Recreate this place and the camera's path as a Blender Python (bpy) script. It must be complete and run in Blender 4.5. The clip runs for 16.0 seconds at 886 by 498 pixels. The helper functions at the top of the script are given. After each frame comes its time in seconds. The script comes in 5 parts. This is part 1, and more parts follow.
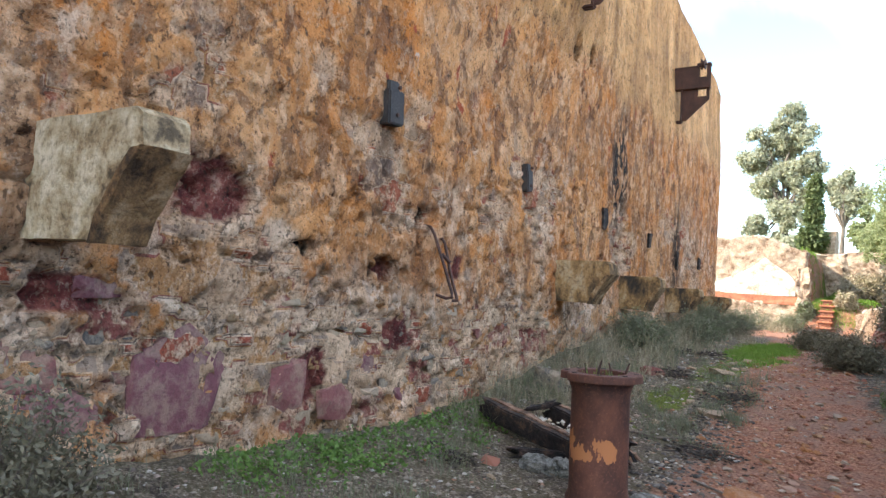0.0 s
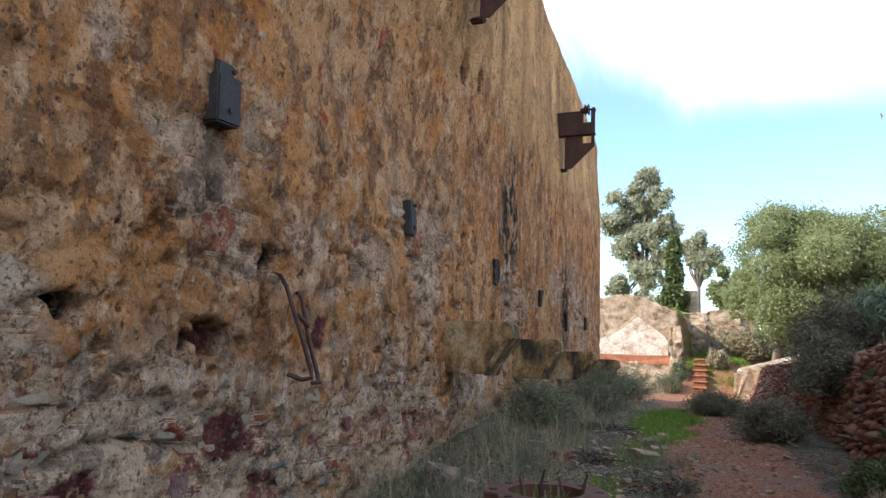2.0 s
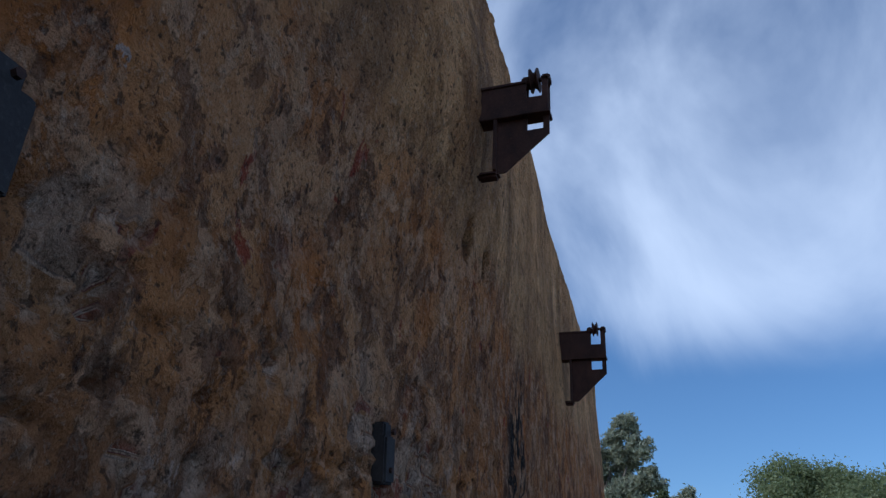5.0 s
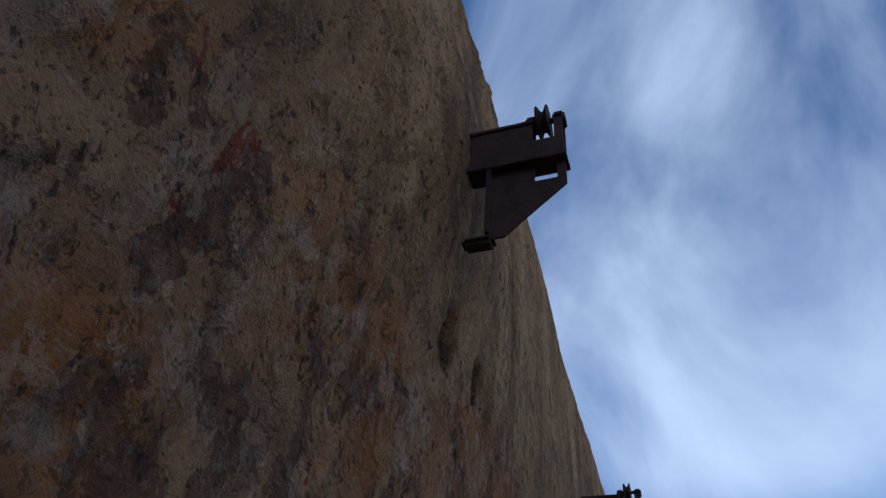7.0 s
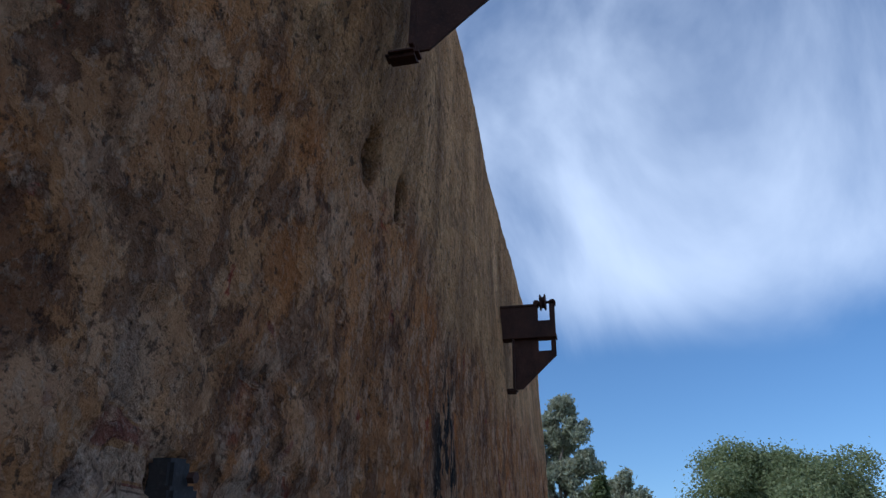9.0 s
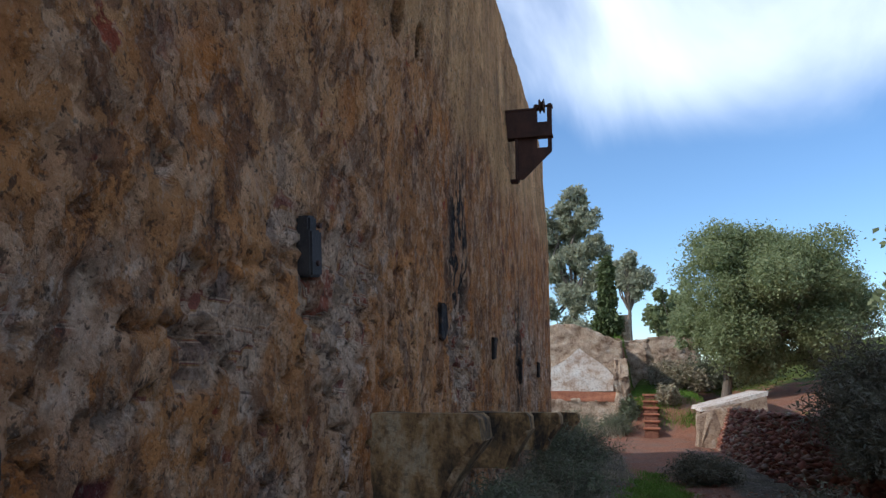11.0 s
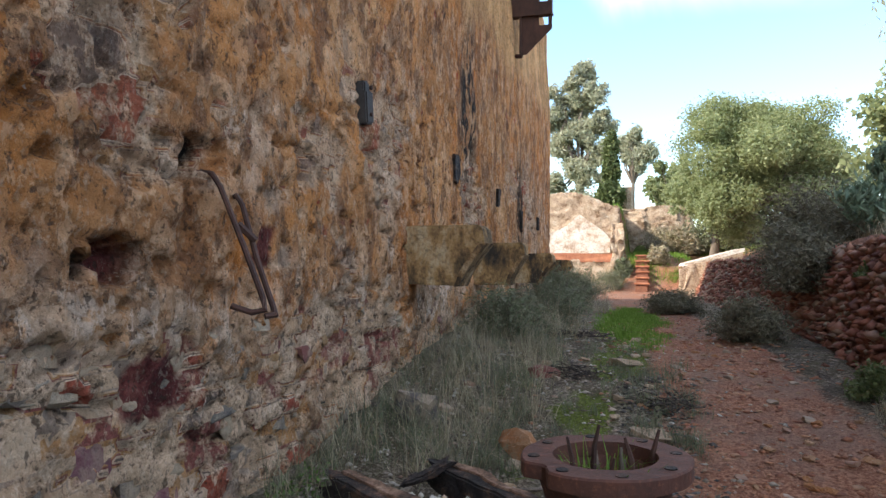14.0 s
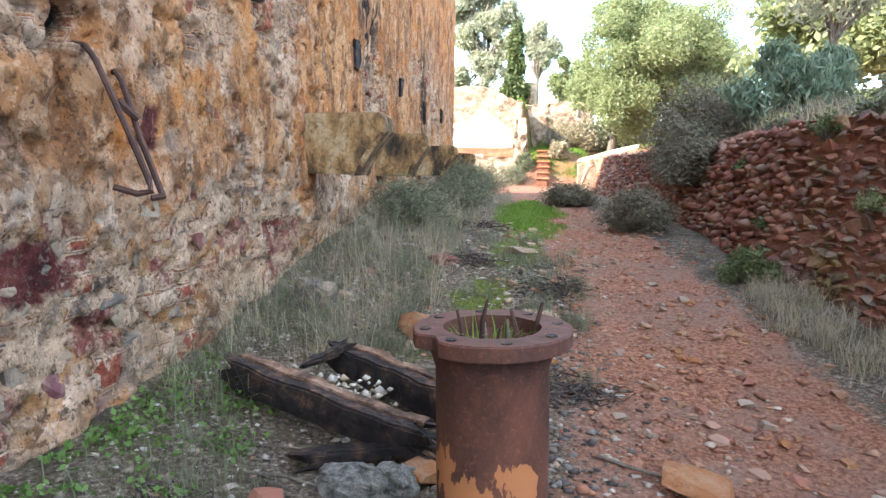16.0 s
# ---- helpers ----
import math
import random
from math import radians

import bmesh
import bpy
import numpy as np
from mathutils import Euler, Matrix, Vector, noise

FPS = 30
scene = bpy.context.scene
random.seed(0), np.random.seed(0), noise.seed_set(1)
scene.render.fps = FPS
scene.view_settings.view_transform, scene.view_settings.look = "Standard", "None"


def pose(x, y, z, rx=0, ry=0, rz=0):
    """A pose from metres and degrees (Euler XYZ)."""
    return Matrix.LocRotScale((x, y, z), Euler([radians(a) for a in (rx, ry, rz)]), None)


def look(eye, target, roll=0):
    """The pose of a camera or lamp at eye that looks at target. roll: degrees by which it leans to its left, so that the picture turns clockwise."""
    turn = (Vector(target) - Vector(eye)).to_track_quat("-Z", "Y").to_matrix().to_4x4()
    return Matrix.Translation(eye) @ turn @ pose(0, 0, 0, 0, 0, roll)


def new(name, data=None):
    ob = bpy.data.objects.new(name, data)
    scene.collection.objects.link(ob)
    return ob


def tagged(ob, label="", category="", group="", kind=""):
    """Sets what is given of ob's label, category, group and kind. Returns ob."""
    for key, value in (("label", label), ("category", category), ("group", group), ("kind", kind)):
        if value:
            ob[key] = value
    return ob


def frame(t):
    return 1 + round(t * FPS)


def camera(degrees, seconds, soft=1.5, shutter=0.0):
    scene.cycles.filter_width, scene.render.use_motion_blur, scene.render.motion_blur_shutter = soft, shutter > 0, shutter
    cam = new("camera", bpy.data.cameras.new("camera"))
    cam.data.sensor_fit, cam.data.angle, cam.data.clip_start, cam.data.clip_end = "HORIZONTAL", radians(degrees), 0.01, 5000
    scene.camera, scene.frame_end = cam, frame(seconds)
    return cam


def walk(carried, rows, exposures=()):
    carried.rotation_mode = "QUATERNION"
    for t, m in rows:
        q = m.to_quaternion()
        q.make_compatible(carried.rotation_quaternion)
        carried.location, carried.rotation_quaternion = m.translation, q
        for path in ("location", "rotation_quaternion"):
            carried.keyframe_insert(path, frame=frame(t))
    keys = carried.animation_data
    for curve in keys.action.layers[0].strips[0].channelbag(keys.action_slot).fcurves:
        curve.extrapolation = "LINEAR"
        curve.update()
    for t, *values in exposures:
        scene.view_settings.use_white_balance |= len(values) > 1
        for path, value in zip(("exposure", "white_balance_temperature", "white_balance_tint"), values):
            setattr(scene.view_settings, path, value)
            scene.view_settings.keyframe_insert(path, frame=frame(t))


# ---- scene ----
cam = camera(64.40, 16.0, soft=1.4)
ROWS = [
    (0, pose(3.518, 0.000, 1.318, 93.15, -4.00, 33.05)),
    (0.5, pose(3.304, 0.383, 1.280, 91.80, -2.71, 30.85)),
    (1, pose(3.094, 0.755, 1.292, 89.54, -1.36, 26.40)),
    (1.5, pose(2.882, 1.148, 1.310, 92.45, -3.09, 22.38)),
    (2, pose(2.613, 1.473, 1.362, 99.07, -2.32, 22.21)),
    (2.5, pose(2.371, 1.791, 1.437, 104.26, -3.20, 19.07)),
    (3, pose(2.122, 2.097, 1.563, 108.44, -5.83, 19.53)),
    (5.5, pose(1.394, 4.039, 1.902, 121.42, -1.59, 17.35)),
    (6, pose(1.291, 4.509, 2.083, 125.01, -0.60, 16.23)),
    (6.5, pose(1.187, 4.946, 2.271, 129.94, -1.88, 17.73)),
    (7, pose(1.117, 5.245, 2.408, 131.87, -4.01, 18.67)),
    (7.5, pose(1.126, 5.356, 2.435, 128.51, -4.11, 18.51)),
    (8, pose(1.166, 5.387, 2.406, 124.67, -3.50, 15.33)),
    (8.5, pose(1.156, 5.401, 2.407, 120.75, -4.66, 16.53)),
    (9, pose(1.143, 5.273, 2.398, 117.58, -1.28, 13.68)),
    (9.5, pose(1.228, 5.009, 2.331, 111.79, -1.61, 14.55)),
    (10, pose(1.313, 4.773, 2.240, 107.08, -1.12, 14.52)),
    (12.5, pose(1.970, 2.378, 1.480, 96.30, 0.15, 17.61)),
    (13, pose(1.989, 2.287, 1.458, 95.08, 0.20, 17.43)),
    (13.5, pose(1.998, 2.270, 1.449, 93.51, -0.12, 17.56)),
    (14, pose(1.995, 2.268, 1.431, 91.24, -0.39, 16.56)),
    (14.5, pose(1.999, 2.276, 1.409, 88.73, -0.83, 15.08)),
    (15, pose(2.005, 2.280, 1.394, 85.91, -0.91, 13.27)),
    (15.5, pose(2.016, 2.275, 1.384, 83.50, -0.67, 11.52)),
    (16, pose(2.037, 2.260, 1.377, 82.87, -0.90, 8.90)),
]
EXPOSURES = [(0, 2.42, 7250, 11), (1.0, 2.32, 7250, 11), (1.5, 2.1, 7200, 11), (2, 1.6, 7100, 11), (2.5, 0.75, 6500, 11), (3, 0.2, 5950, 10), (5.5, -0.4, 5350, 10), (7, -0.4, 5300, 10), (8.5, -0.3, 5400, 10), (10, -0.05, 5650, 10), (12.5, 1.1, 6900, 11), (13.5, 1.5, 7200, 11), (14.5, 2.1, 7200, 11), (16, 2.93, 7100, 11)]
walk(cam, ROWS, EXPOSURES)

# ---- world and sun ----
SUN = Vector((-0.70, -0.38, 0.54)).normalized()
world = bpy.data.worlds.new("world")
scene.world = world
world.use_nodes = True
wt = world.node_tree
wt.nodes.clear()
w_out = wt.nodes.new("ShaderNodeOutputWorld")
w_bg = wt.nodes.new("ShaderNodeBackground")
w_bg.inputs["Strength"].default_value = 0.10
sky = wt.nodes.new("ShaderNodeTexSky")
sky.sky_type = "NISHITA"
sky.sun_disc = False
sky.sun_elevation = math.asin(SUN.z)
sky.sun_rotation = math.atan2(SUN.x, SUN.y)
sky.air_density, sky.dust_density, sky.ozone_density = 1.0, 0.2, 3.0
w_co = wt.nodes.new("ShaderNodeTexCoord")
w_map = wt.nodes.new("ShaderNodeMapping")
w_map.inputs["Rotation"].default_value = (-0.25, 0.30, 0.2)
w_map.inputs["Scale"].default_value = (1.7, 1.5, 0.8)
w_noise = wt.nodes.new("ShaderNodeTexNoise")
w_noise.inputs["Scale"].default_value = 1.35
w_noise.inputs["Detail"].default_value = 9
w_noise.inputs["Roughness"].default_value = 0.52
w_noise.inputs["Distortion"].default_value = 0.5
w_sep = wt.nodes.new("ShaderNodeSeparateXYZ")
w_low = wt.nodes.new("ShaderNodeMapRange")
w_low.interpolation_type = "SMOOTHSTEP"
w_low.inputs["From Min"].default_value, w_low.inputs["From Max"].default_value = 0.25, 0.43
w_low.inputs["To Min"].default_value, w_low.inputs["To Max"].default_value = -0.36, 0.06
w_high = wt.nodes.new("ShaderNodeMapRange")
w_high.interpolation_type = "SMOOTHSTEP"
w_high.inputs["From Min"].default_value, w_high.inputs["From Max"].default_value = 0.52, 0.86
w_high.inputs["To Min"].default_value, w_high.inputs["To Max"].default_value = 0.06, -0.13
w_band = wt.nodes.new("ShaderNodeMath")
w_add = wt.nodes.new("ShaderNodeMath")
w_ramp = wt.nodes.new("ShaderNodeMapRange")
w_ramp.interpolation_type = "SMOOTHSTEP"
w_ramp.inputs["From Min"].default_value, w_ramp.inputs["From Max"].default_value = 0.40, 0.80
w_ramp.inputs["To Min"].default_value, w_ramp.inputs["To Max"].default_value = 0.03, 0.86
w_mix = wt.nodes.new("ShaderNodeMix")
w_mix.data_type = "RGBA"
w_mix.inputs["B"].default_value = (10.6, 11.4, 12.6, 1)
wt.links.new(w_co.outputs["Generated"], w_map.inputs["Vector"])
wt.links.new(w_map.outputs["Vector"], w_noise.inputs["Vector"])
wt.links.new(w_co.outputs["Generated"], w_sep.inputs["Vector"])
wt.links.new(w_sep.outputs["Z"], w_low.inputs["Value"])
wt.links.new(w_noise.outputs["Fac"], w_add.inputs[0])
wt.links.new(w_sep.outputs["Z"], w_high.inputs["Value"])
wt.links.new(w_low.outputs["Result"], w_band.inputs[0])
wt.links.new(w_high.outputs["Result"], w_band.inputs[1])
wt.links.new(w_band.outputs["Value"], w_add.inputs[1])
wt.links.new(w_add.outputs["Value"], w_ramp.inputs["Value"])
wt.links.new(w_ramp.outputs["Result"], w_mix.inputs["Factor"])
w_hue = wt.nodes.new("ShaderNodeHueSaturation")
w_hue.inputs["Saturation"].default_value, w_hue.inputs["Value"].default_value = 1.14, 1.42
wt.links.new(sky.outputs["Color"], w_hue.inputs["Color"])
wt.links.new(w_hue.outputs["Color"], w_mix.inputs["A"])
wt.links.new(w_mix.outputs["Result"], w_bg.inputs["Color"])
wt.links.new(w_bg.outputs["Background"], w_out.inputs["Surface"])

sun_data = bpy.data.lights.new("sun", "SUN")
sun_data.energy, sun_data.angle, sun_data.color = 2.6, radians(0.6), (1.0, 0.94, 0.84)
sun = new("sun", sun_data)
sun.matrix_world = look(SUN * 60, (0, 0, 0))


# ---- materials ----
class Nodes:
    """A small builder for node materials."""

    def __init__(self, name, rough=0.9, metal=0.0, spec=0.3):
        self.mat = bpy.data.materials.new(name)
        self.mat.use_nodes = True
        self.t = self.mat.node_tree
        self.b = self.t.nodes["Principled BSDF"]
        self.b.inputs["Roughness"].default_value = rough
        self.b.inputs["Metallic"].default_value = metal
        self.b.inputs["Specular IOR Level"].default_value = spec
        self.geo = self.t.nodes.new("ShaderNodeNewGeometry")
        self.tc = self.t.nodes.new("ShaderNodeTexCoord")

    def link(self, a, b):
        self.t.links.new(a, b)

    def noise(self, scale, detail=6, rough=0.6, stretch=(1, 1, 1), dist=0.0, local=False):
        m = self.t.nodes.new("ShaderNodeMapping")
        m.inputs["Scale"].default_value = stretch
        self.link(self.tc.outputs["Object"] if local else self.geo.outputs["Position"], m.inputs["Vector"])
        n = self.t.nodes.new("ShaderNodeTexNoise")
        n.inputs["Scale"].default_value = scale
        n.inputs["Detail"].default_value = detail
        n.inputs["Roughness"].default_value = rough
        n.inputs["Distortion"].default_value = dist
        self.link(m.outputs["Vector"], n.inputs["Vector"])
        return n.outputs["Fac"]

    def attr(self, name):
        a = self.t.nodes.new("ShaderNodeAttribute")
        a.attribute_name = name
        return a.outputs["Fac"]

    def span(self, v, lo, hi, a=0.0, b=1.0):
        r = self.t.nodes.new("ShaderNodeMapRange")
        r.interpolation_type = "SMOOTHSTEP"
        for k, x in (("From Min", lo), ("From Max", hi), ("To Min", a), ("To Max", b)):
            r.inputs[k].default_value = x
        self.link(v, r.inputs["Value"])
        return r.outputs["Result"]

    def math(self, op, a, b):
        m = self.t.nodes.new("ShaderNodeMath")
        m.operation = op
        for s, v in zip(m.inputs, (a, b)):
            if isinstance(v, (int, float)):
                s.default_value = v
            else:
                self.link(v, s)
        return m.outputs["Value"]

    def ramp(self, v, stops, hard=False):
        r = self.t.nodes.new("ShaderNodeValToRGB")
        r.color_ramp.interpolation = "CONSTANT" if hard else "LINEAR"
        e = r.color_ramp.elements
        while len(e) < len(stops):
            e.new(0.5)
        for k, (p, c) in enumerate(stops):
            e[k].position = p
            e[k].color = (*c, 1)
        self.link(v, r.inputs["Fac"])
        return r.outputs["Color"]

    def mix(self, fac, a, b, mode="MIX"):
        m = self.t.nodes.new("ShaderNodeMix")
        m.data_type = "RGBA"
        m.blend_type = mode
        for key, v in (("Factor", fac), ("A", a), ("B", b)):
            s = m.inputs[key]
            if isinstance(v, tuple):
                s.default_value = (*v, 1)
            elif isinstance(v, (int, float)):
                s.default_value = v
            else:
                self.link(v, s)
        return m.outputs["Result"]

    def random(self):
        o = self.t.nodes.new("ShaderNodeObjectInfo")
        return o.outputs["Random"]

    def island(self):
        return self.geo.outputs["Random Per Island"]

    def colour(self, c):
        if isinstance(c, tuple):
            self.b.inputs["Base Color"].default_value = (*c, 1)
        else:
            self.link(c, self.b.inputs["Base Color"])
        return self

    def bump(self, v, dist=0.01, strength=0.6):
        n = self.t.nodes.new("ShaderNodeBump")
        n.inputs["Distance"].default_value = dist
        n.inputs["Strength"].default_value = strength
        self.link(v, n.inputs["Height"])
        self.link(n.outputs["Normal"], self.b.inputs["Normal"])
        return self


def make_wall_material():
    n = Nodes("old_plaster_and_rubble", 0.95, 0, 0.15)
    big = n.noise(0.55, 5, 0.55, (1, 1, 0.7), 0.5)
    mid = n.noise(2.2, 8, 0.60, (1, 1, 0.75), 0.4)
    small = n.noise(9, 8, 0.66, (1, 1, 0.85), 0.3)
    fine = n.noise(42, 8, 0.70)
    grit = n.noise(130, 4, 0.75)
    streak = n.noise(2.1, 7, 0.58, (1, 1, 0.24), 0.5)
    drip = n.noise(2.8, 7, 0.60, (1, 1, 0.26), 0.5)
    coat = n.span(n.math("ADD", n.noise(1.3, 11, 0.66, (1, 1, 0.8), 0.25), n.math("MULTIPLY", n.math("SUBTRACT", big, 0.5), 0.5)), 0.492, 0.512)
    skin = n.span(n.noise(3.7, 11, 0.68, (1, 1, 0.8), 0.2), 0.545, 0.562)
    lost = n.span(n.noise(2.6, 11, 0.66, (1, 1, 0.85), 0.3), 0.585, 0.60)
    mottle = n.math("ADD", n.math("MULTIPLY", mid, 0.55), n.math("MULTIPLY", small, 0.45))
    under = n.ramp(mottle, [(0.37, (0.13, 0.078, 0.043)), (0.46, (0.25, 0.140, 0.064)), (0.54, (0.36, 0.205, 0.092)), (0.64, (0.44, 0.29, 0.16))])
    outer = n.ramp(mottle, [(0.37, (0.21, 0.128, 0.066)), (0.46, (0.37, 0.225, 0.105)), (0.54, (0.465, 0.305, 0.155)), (0.64, (0.56, 0.41, 0.25))])
    plaster = n.mix(coat, under, outer)
    tint = n.ramp(big, [(0.36, (0.24, 0.17, 0.12)), (0.45, (0.36, 0.215, 0.10)), (0.52, (0.43, 0.20, 0.06)), (0.60, (0.38, 0.235, 0.12)), (0.68, (0.43, 0.33, 0.22))])
    plaster = n.mix(0.42, plaster, tint)
    plaster = n.mix(n.span(streak, 0.52, 0.66, 0, 0.62), plaster, (0.42, 0.175, 0.036))
    plaster = n.mix(n.span(drip, 0.54, 0.66, 0, 0.62), plaster, (0.13, 0.095, 0.074))
    plaster = n.mix(n.math("MULTIPLY", skin, 0.62), plaster, n.ramp(small, [(0.40, (0.30, 0.21, 0.135)), (0.52, (0.50, 0.39, 0.27)), (0.62, (0.60, 0.50, 0.38))]))
    plaster = n.mix(n.math("MULTIPLY", lost, 0.78), plaster, n.ramp(small, [(0.40, (0.075, 0.046, 0.032)), (0.52, (0.17, 0.098, 0.060)), (0.62, (0.27, 0.165, 0.10))]))
    plaster = n.mix(n.span(n.noise(2.6, 9, 0.62, (1, 1, 0.8), 0.5), 0.640, 0.655, 0, 0.85), plaster, (0.25, 0.060, 0.042))
    plaster = n.mix(n.span(n.noise(6.0, 6, 0.6, (1, 1, 0.6)), 0.70, 0.715, 0, 0.8), plaster, (0.42, 0.45, 0.48))
    # Pale and dark plaster flecks; their contrast also paints ridge shading the bump lacks.
    fleck = n.span(n.noise(4.6, 10, 0.66, (1, 1, 0.66), 0.25), 0.535, 0.56)
    burnt = n.span(n.noise(3.9, 10, 0.66, (1, 1, 0.66), 0.25), 0.545, 0.57)
    plaster = n.mix(n.math("MULTIPLY", fleck, 0.5), plaster, (0.50, 0.40, 0.29))
    plaster = n.mix(n.math("MULTIPLY", burnt, 0.6), plaster, (0.125, 0.078, 0.056))
    plaster = n.mix(1.0, plaster, (1.46, 1.08, 0.86), "MULTIPLY")
    pale = n.ramp(mottle, [(0.40, (0.15, 0.105, 0.075)), (0.47, (0.37, 0.27, 0.185)), (0.54, (0.55, 0.44, 0.34)), (0.62, (0.70, 0.62, 0.53))])
    pale = n.mix(n.math("MULTIPLY", skin, 0.7), pale, (0.66, 0.61, 0.55))
    pale = n.mix(n.span(n.noise(6.5, 9, 0.68, (1, 0.7, 1.3), 0.2), 0.575, 0.59, 0, 0.85), pale, (0.085, 0.060, 0.050))
    pale = n.mix(1.0, pale, (1.26, 1.05, 0.91), "MULTIPLY")
    plaster = n.mix(n.math("MULTIPLY", n.attr("lime"), n.span(n.noise(2.6, 9, 0.68, (1, 1, 0.8), 0.4), 0.46, 0.50, 0.1, 0.92)), plaster, pale)
    stone = n.ramp(n.attr("cell"), [(0.0, (0.46, 0.37, 0.28)), (0.16, (0.30, 0.26, 0.23)), (0.28, (0.54, 0.45, 0.35)), (0.42, (0.38, 0.23, 0.115)), (0.54, (0.22, 0.085, 0.080)),
                                 (0.64, (0.50, 0.42, 0.34)), (0.76, (0.17, 0.145, 0.135)), (0.84, (0.60, 0.54, 0.46)), (0.93, (0.28, 0.085, 0.060))], True)
    stone = n.mix(n.span(small, 0.48, 0.54, 0, 0.7), stone, n.ramp(fine, [(0.38, (0.19, 0.135, 0.10)), (0.5, (0.46, 0.37, 0.28)), (0.62, (0.66, 0.59, 0.49))]))
    col = n.mix(n.attr("bare"), plaster, n.mix(1.0, stone, (1.30, 1.06, 0.90), "MULTIPLY"))
    upper = n.ramp(n.noise(1.3, 8, 0.60, (1, 1.0, 0.16), 0.5), [(0.36, (0.16, 0.115, 0.075)), (0.46, (0.29, 0.205, 0.118)), (0.55, (0.37, 0.27, 0.16)), (0.66, (0.46, 0.355, 0.23))])
    upper = n.mix(n.math("MULTIPLY", lost, 0.45), upper, (0.14, 0.098, 0.064))
    upper = n.mix(n.math("MULTIPLY", burnt, 0.35), upper, (0.15, 0.105, 0.07))
    upper = n.mix(1.0, upper, (1.95, 1.46, 1.10), "MULTIPLY")
    col = n.mix(n.attr("upper"), col, upper)
    # Dark wall stains, plus the shade inside holes put straight into the colour.
    soot_hole_shade = n.math("MULTIPLY", n.attr("soot_hole_shade"), n.span(n.noise(5, 8, 0.66, (1, 1, 0.4), 0.4), 0.47, 0.51))
    soot_hole_shade = n.math("MAXIMUM", soot_hole_shade, n.math("SUBTRACT", n.attr("soot_hole_shade"), 1.0))
    col = n.mix(soot_hole_shade, col, (0.024, 0.019, 0.017))
    col = n.mix(n.attr("redness"), col, n.ramp(mottle, [(0.40, (0.075, 0.019, 0.018)), (0.50, (0.17, 0.042, 0.036)), (0.58, (0.26, 0.085, 0.065)), (0.64, (0.44, 0.24, 0.18))]))
    pits = n.noise(17, 7, 0.66, (1, 1, 0.75), 0.2)
    # Shade of the small pits is painted in: low spots dark, high spots pale.
    col = n.mix(n.span(pits, 0.36, 0.42, 0.75, 0.0), col, (0.065, 0.040, 0.028))
    col = n.mix(n.span(pits, 0.575, 0.62, 0.0, 0.45), col, n.mix(0.5, col, (0.66, 0.53, 0.40)))
    col = n.mix(n.span(fine, 0.36, 0.44, 0.7, 0.0), col, (0.07, 0.042, 0.030))
    col = n.mix(n.span(fine, 0.56, 0.66, 0.0, 0.32), col, (0.62, 0.49, 0.36))
    n.colour(col)
    layers = n.math("ADD", n.math("ADD", n.math("MULTIPLY", coat, 0.35), n.math("SUBTRACT", n.math("MULTIPLY", fleck, 0.3), n.math("MULTIPLY", burnt, 0.3))), n.math("SUBTRACT", n.math("MULTIPLY", skin, 0.22), n.math("MULTIPLY", lost, 0.45)))
    n.bump(n.math("ADD", layers, n.math("ADD", n.math("ADD", n.math("MULTIPLY", small, 0.9), n.math("MULTIPLY", pits, 0.8)), n.math("ADD", n.math("MULTIPLY", fine, 0.7), n.math("MULTIPLY", grit, 0.22)))), 0.040, 1.0)
    return n.mat


def make_ground_material():
    n = Nodes("earth_and_gravel", 0.96, 0, 0.15)
    mid = n.noise(5, 7, 0.68)
    fine = n.noise(38, 7, 0.75)
    grit = n.noise(120, 4, 0.7)
    soil = n.ramp(fine, [(0.36, (0.035, 0.026, 0.020)), (0.48, (0.13, 0.098, 0.070)), (0.55, (0.22, 0.175, 0.13)), (0.66, (0.44, 0.385, 0.32))])
    soil = n.mix(n.span(n.noise(2.3, 8, 0.7), 0.52, 0.60, 0, 0.75), soil, n.ramp(fine, [(0.36, (0.022, 0.018, 0.016)), (0.52, (0.055, 0.043, 0.036)), (0.64, (0.16, 0.125, 0.10))]))
    soil = n.mix(n.span(mid, 0.4, 0.66), soil, n.ramp(fine, [(0.3, (0.045, 0.042, 0.022)), (0.7, (0.15, 0.125, 0.075))]))
    earth = n.ramp(fine, [(0.36, (0.125, 0.052, 0.033)), (0.5, (0.275, 0.118, 0.071)), (0.62, (0.44, 0.228, 0.142))])
    earth = n.mix(n.span(n.noise(1.8, 6, 0.6), 0.42, 0.66), earth, n.ramp(fine, [(0.3, (0.13, 0.070, 0.050)), (0.7, (0.36, 0.215, 0.155))]))
    ragged = n.math("ADD", n.attr("path"), n.math("MULTIPLY", n.math("SUBTRACT", mid, 0.5), 0.9))
    col = n.mix(n.span(ragged, 0.35, 0.62), soil, earth)
    moss = n.ramp(fine, [(0.36, (0.045, 0.055, 0.012)), (0.52, (0.10, 0.125, 0.022)), (0.66, (0.19, 0.21, 0.045))])
    green = n.math("ADD", n.attr("grass"), n.math("MULTIPLY", n.math("SUBTRACT", n.noise(3.2, 6, 0.7), 0.5), 1.3))
    col = n.mix(n.span(green, 0.50, 0.66), col, moss)
    n.colour(col)
    n.bump(n.math("ADD", fine, n.math("MULTIPLY", grit, 0.4)), 0.03, 0.9)
    return n.mat


